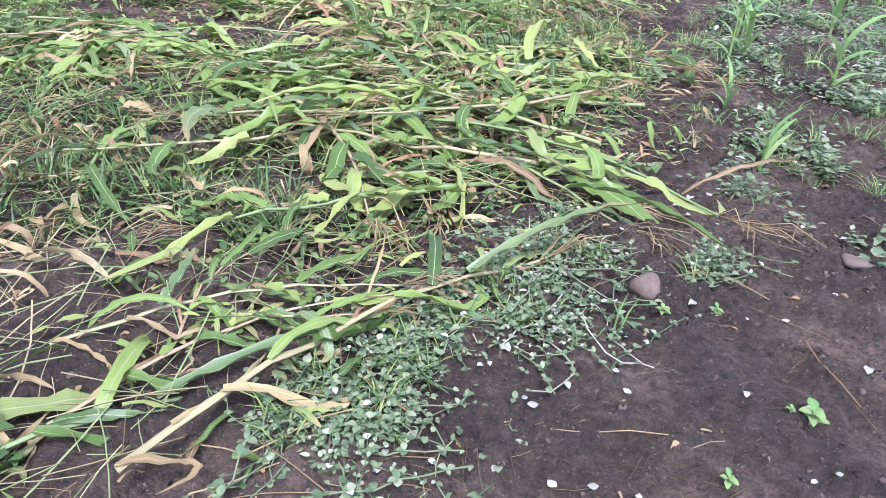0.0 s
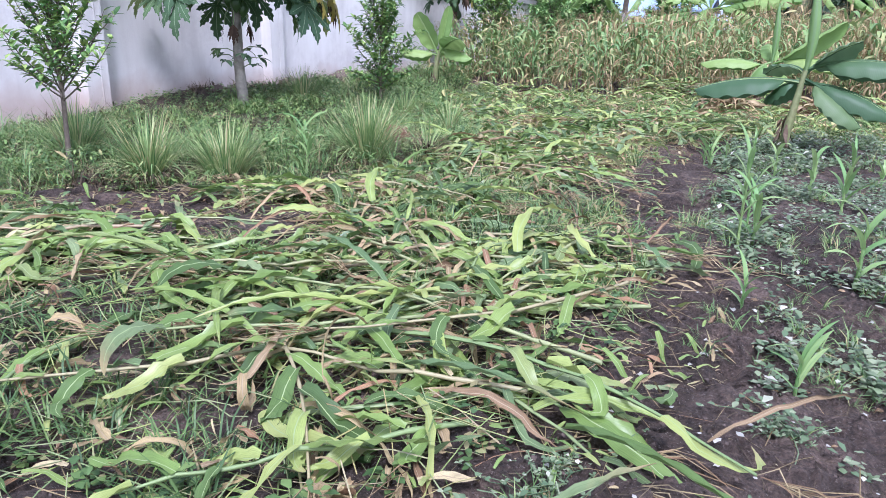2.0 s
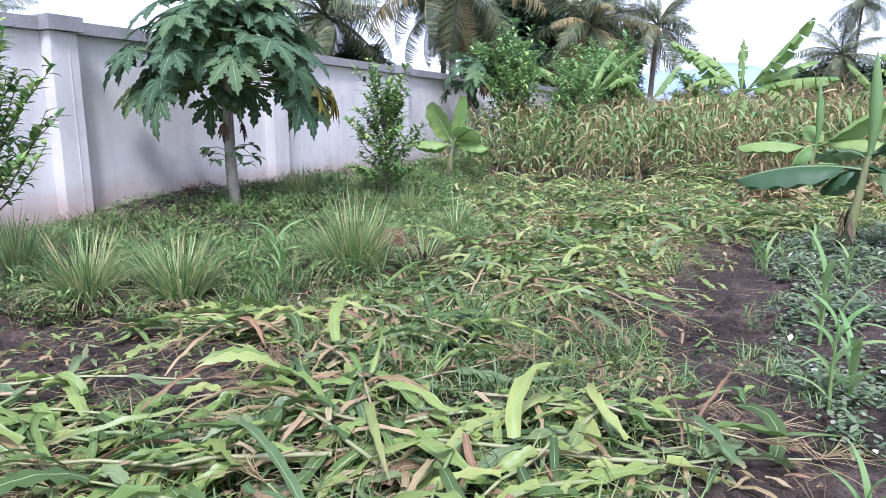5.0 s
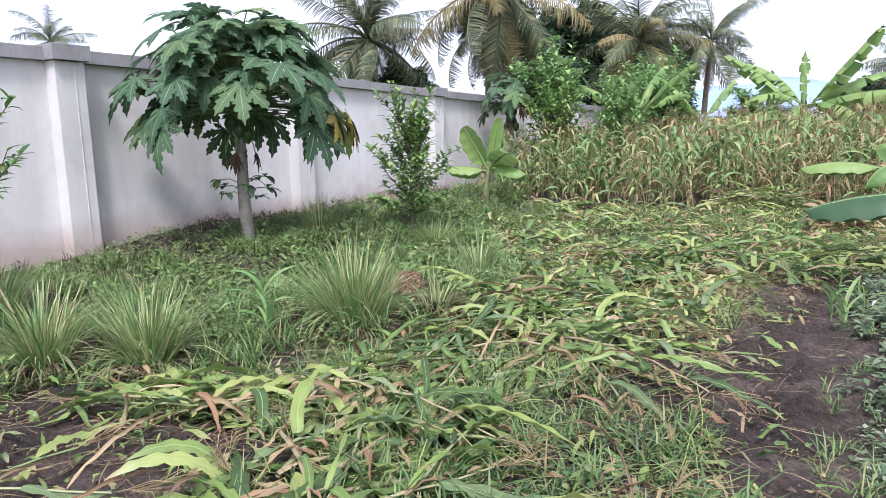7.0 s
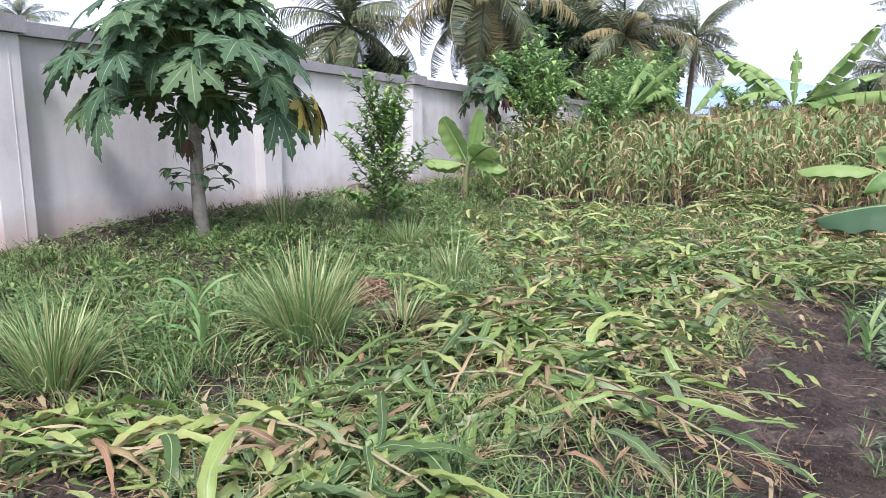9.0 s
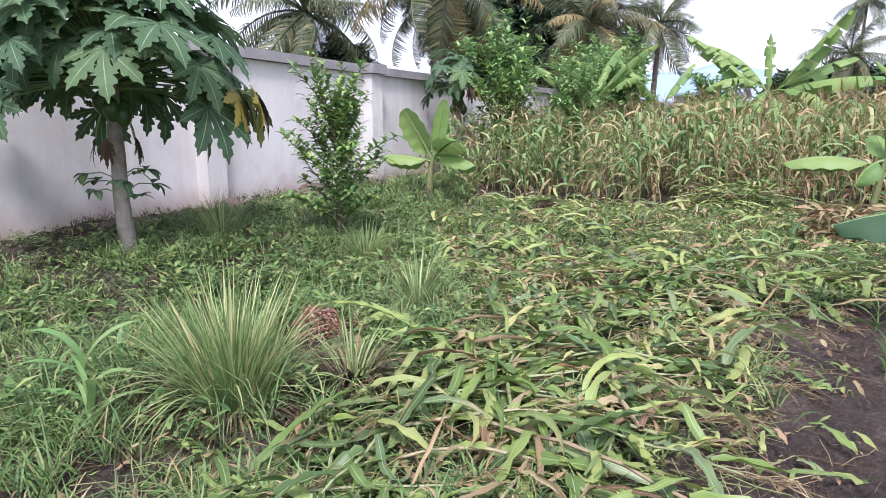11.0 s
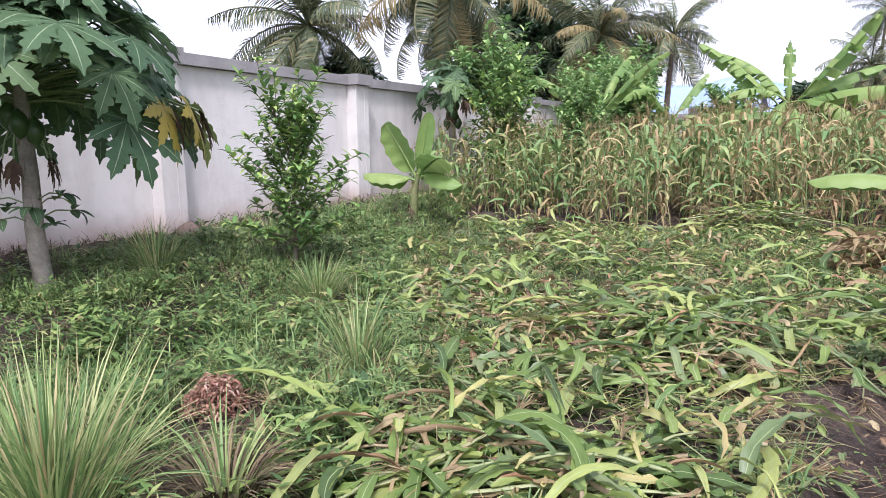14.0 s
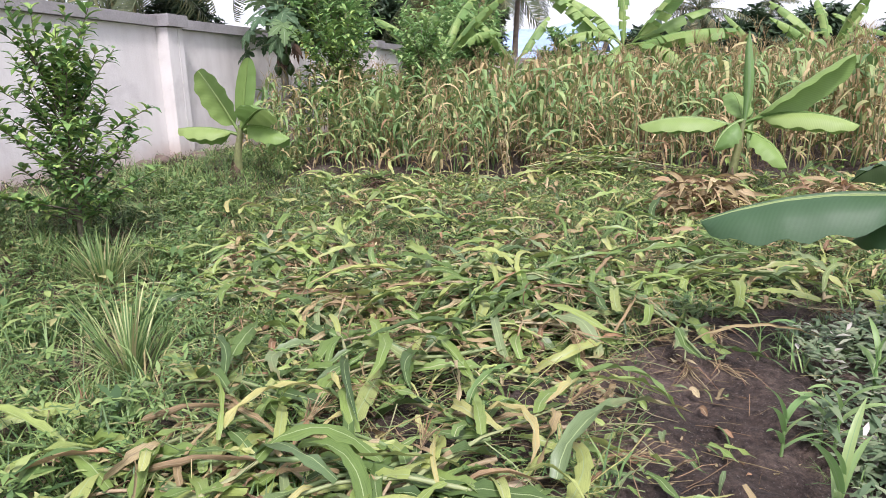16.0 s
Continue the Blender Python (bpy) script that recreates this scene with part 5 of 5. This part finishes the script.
# ---------------------------------------------------------------- single things
def stone(x, y, sx, sy, sz, seed, label):
    r = random.Random(seed)
    n, k = 9, 12
    th, ph = np.meshgrid(np.linspace(0, 2 * np.pi, k + 1), np.linspace(0.02, np.pi - 0.02, n))
    rad = 1 + 0.18 * np.sin(th * 2 + seed) * np.sin(ph * 2) + 0.1 * np.cos(th * 3 + ph * 2 + seed)
    g = Geo().grid(np.stack([np.cos(th) * np.sin(ph) * sx * rad, np.sin(th) * np.sin(ph) * sy * rad, np.cos(ph) * sz * rad], -1), np.stack([th, ph], -1))
    ob = place("stone", g, M_STONE, None, pose(x, y, float(gz(x, y)) + sz * 0.35, 0, 0, r.uniform(0, 360)))
    tagged(ob, label, "stone", "stones")


stone(0.575, 0.87, 0.055, 0.045, 0.045, 1, "rounded reddish brown stone half sunk in the soil")
stone(1.21, 1.5, 0.05, 0.03, 0.022, 2, "flat pale brown stone lying on the soil")
stone(-7.2, 9.9, 0.16, 0.11, 0.09, 3, "brown lump of rubble beside the wall")
stone(-7.35, 11.2, 0.25, 0.15, 0.12, 4, "brown lump of rubble beside the wall")
stone(-7.3, 12.1, 0.2, 0.14, 0.1, 5, "brown lump of rubble beside the wall")
stone(-7.3, 7.7, 0.15, 0.1, 0.07, 6, "brown lump of rubble beside the wall")


rub = random.Random(31)
for k in range(22):
    ry = rub.uniform(8.6, 13.4)
    size = rub.uniform(0.06, 0.17)
    stone(-7.45 + rub.uniform(-0.2, 0.3), ry, size, size * 0.75, size * 0.6, 40 + k, "brown lump of rubble beside the wall")


def dried_heap(x, y, radius, count, mat, label, category, seed, long=0.16, wide=0.05):
    r = random.Random(seed)
    t = thing("dry_leaf_heap", pose(x, y, float(gz(x, y))), label, category)
    g = Geo()
    for k in range(count):
        a, q, h = r.uniform(0, 6.28), r.random() ** 0.5 * radius, r.random()
        b = r.uniform(0, 6.28)
        leaf(g, (math.cos(a) * q * (1 - 0.6 * h), math.sin(a) * q * (1 - 0.6 * h), h * radius * 0.9), (math.cos(b), math.sin(b), r.uniform(-0.3, 0.8)), long * r.uniform(0.5, 1.2), wide * r.uniform(0.5, 1.2), r.uniform(0.5, 2.2), 5, 0.4, OVAL_W, twist=r.uniform(-2, 2), floor=0.005)
    part("leaf_mass", g, mat, t)


dried_heap(-3.28, 6.22, 0.19, 900, M_REDDRY, "heap of reddish dry crumpled leaves on the weeds", "leaf heap", 1, 0.06, 0.014)
dried_heap(-3.9, 12.15, 0.24, 160, M_BROWN, "dark brown clump of old maize roots", "root clump", 2, 0.2, 0.02)
dried_heap(-0.35, 0.85, 0.06, 24, M_DRY, "crumpled pale dry leaf on the soil", "dry leaf", 3, 0.1, 0.06)
dried_heap(-0.3, 11.6, 0.5, 200, M_DRY, "heap of dry tan maize leaves", "leaf heap", 4, 0.4, 0.06)
dried_heap(0.9, 12.0, 0.35, 110, M_DRY, "heap of dry tan maize leaves", "leaf heap", 5, 0.35, 0.06)
for k in range(14):
    m = pose(-2.2 + R.uniform(-0.3, 0.3), 13.6 + 0.07 * k, 0.05 + 0.28 * R.random(), R.uniform(-6, 6), R.uniform(-6, 6), R.gauss(12, 14) + (180 if k % 2 else 0))
    if k % 2:
        m.translation.x += 1.2
    copy_thing(VARIANTS[k % 9], m)
# felled plant whose dry tassel lies on the bare soil
copy_thing(VARIANTS[2], pose(-0.82, 1.72, float(gz(-0.2, 1.8)) + 0.03, 0, 0, -12))
copy_thing(VARIANTS[5], pose(-0.28, -0.45, float(gz(-0.2, -0.2)) + 0.05, 0, 0, 68))
copy_thing(VARIANTS[3], pose(-0.16, 1.34, float(gz(-0.3, 0.9)) + 0.06, 0, 0, 229))


for k, (x, y, yaw, size) in enumerate(((-0.58, -0.4, 58, 0.62), (-0.82, -0.2, 40, 0.66), (-0.5, -0.05, 96, 0.46), (-0.62, 0.12, 20, 0.5))):
    copy_thing(VARIANTS[(2, 6, 8, 4)[k]], pose(x, y, float(gz(x, y)) + 0.03, 0, -4, yaw) @ Matrix.Scale(size, 4))


FRAGMENTS = []
for k in range(12):
    rr = random.Random(70 + k)
    FRAGMENTS.append(leaf(Geo(), (0, 0, rr.uniform(0.02, 0.09)), (1, 0, rr.uniform(-0.3, 0.6)), rr.uniform(0.06, 0.22), rr.uniform(0.008, 0.032), rr.uniform(0.2, 1.6), 5, rr.uniform(-0.2, 0.6), [(0, .6), (.3, 1), (.7, .9), (1, .25)], twist=rr.uniform(-2, 2), wave=1.5, floor=0.012, ripple=0.4))
p = scattered(5200, -6, 7, -1.2, 14.5, lambda x, y: (x > left_edge(y) - 0.3) & (x < right_edge(y) + 0.25) & (y < field_edge(x) + 0.3) & (vnoise(x, y, 0.5, 71) > 0.3))
stuff("chopped_leaf_bits", scatter(FRAGMENTS, on_ground(p[:, 0], p[:, 1], 0.0), rng.uniform(0, 6.28, len(p)), rng.uniform(0.6, 1.3, len(p))), M_MAIZE, "chopped green maize leaf bits on the soil", "leaf litter")
p = scattered(2600, -6, 7, -1.2, 14.5, lambda x, y: (x > left_edge(y) - 0.3) & (x < right_edge(y) + 0.3) & (y < field_edge(x) + 0.5))
stuff("dry_leaf_bits", scatter(FRAGMENTS, on_ground(p[:, 0], p[:, 1], 0.0), rng.uniform(0, 6.28, len(p)), rng.uniform(0.5, 1.2, len(p))), M_DRY, "chopped dry maize leaf bits on the soil", "leaf litter")

M_PETAL = foliage("white_leaf_bit", [(0, (0.36, 0.38, 0.34)), (1, (0.55, 0.56, 0.53))], 0.6, 0.3)
p = scattered(110, -0.4, 1.6, -0.7, 3.4, lambda x, y: x > right_edge(y) + 0.05)
stuff("white_leaf_bits", scatter([leaf(Geo(), (0, 0, 0.012), (1, 0, 0.35), 0.04, 0.03, 0.9, 4, 0.3, OVAL_W, ripple=0.3), leaf(Geo(), (0, 0, 0.01), (1, 0, 0.1), 0.03, 0.026, 0.6, 4, -0.3, OVAL_W)], on_ground(p[:, 0], p[:, 1], 0.006), rng.uniform(0, 6.28, len(p)), rng.uniform(0.4, 1.1, len(p))), M_PETAL, "small white withered leaf bits on the soil", "leaf litter")


def soil_sprig(x, y, size, seed):
    """A small broad-leaved seedling."""
    r = random.Random(seed)
    t = thing("soil_seedling", pose(x, y, float(gz(x, y)) - 0.004), "small bright green broad-leaved seedling on dark soil", "seedling", "broad-leaved seedlings")
    part("stem", tube([(0, 0, 0), (0.004, 0, size * 0.5), (0, 0.003, size)], [0.003, 0.0025, 0.0015], 5), M_STALK, t)
    for k in range(7):
        a, h = k * 2.4, size * (0.35 + 0.1 * k)
        part("leaf", leaf(Geo(), (0, 0, h), (math.cos(a), math.sin(a), 0.5), size * r.uniform(0.6, 1.0), size * r.uniform(0.4, 0.6), r.uniform(0.6, 1.2), 5, 0.25, OVAL_W), M_YOUNG, t)


for k, (x, y, size) in enumerate(((1.08, 0.51, 0.05), (0.8, 0.9, 0.03), (0.65, 0.78, 0.03), (1.03, 0.5, 0.018), (0.91, 0.17, 0.03))):
    soil_sprig(x, y, size, k)
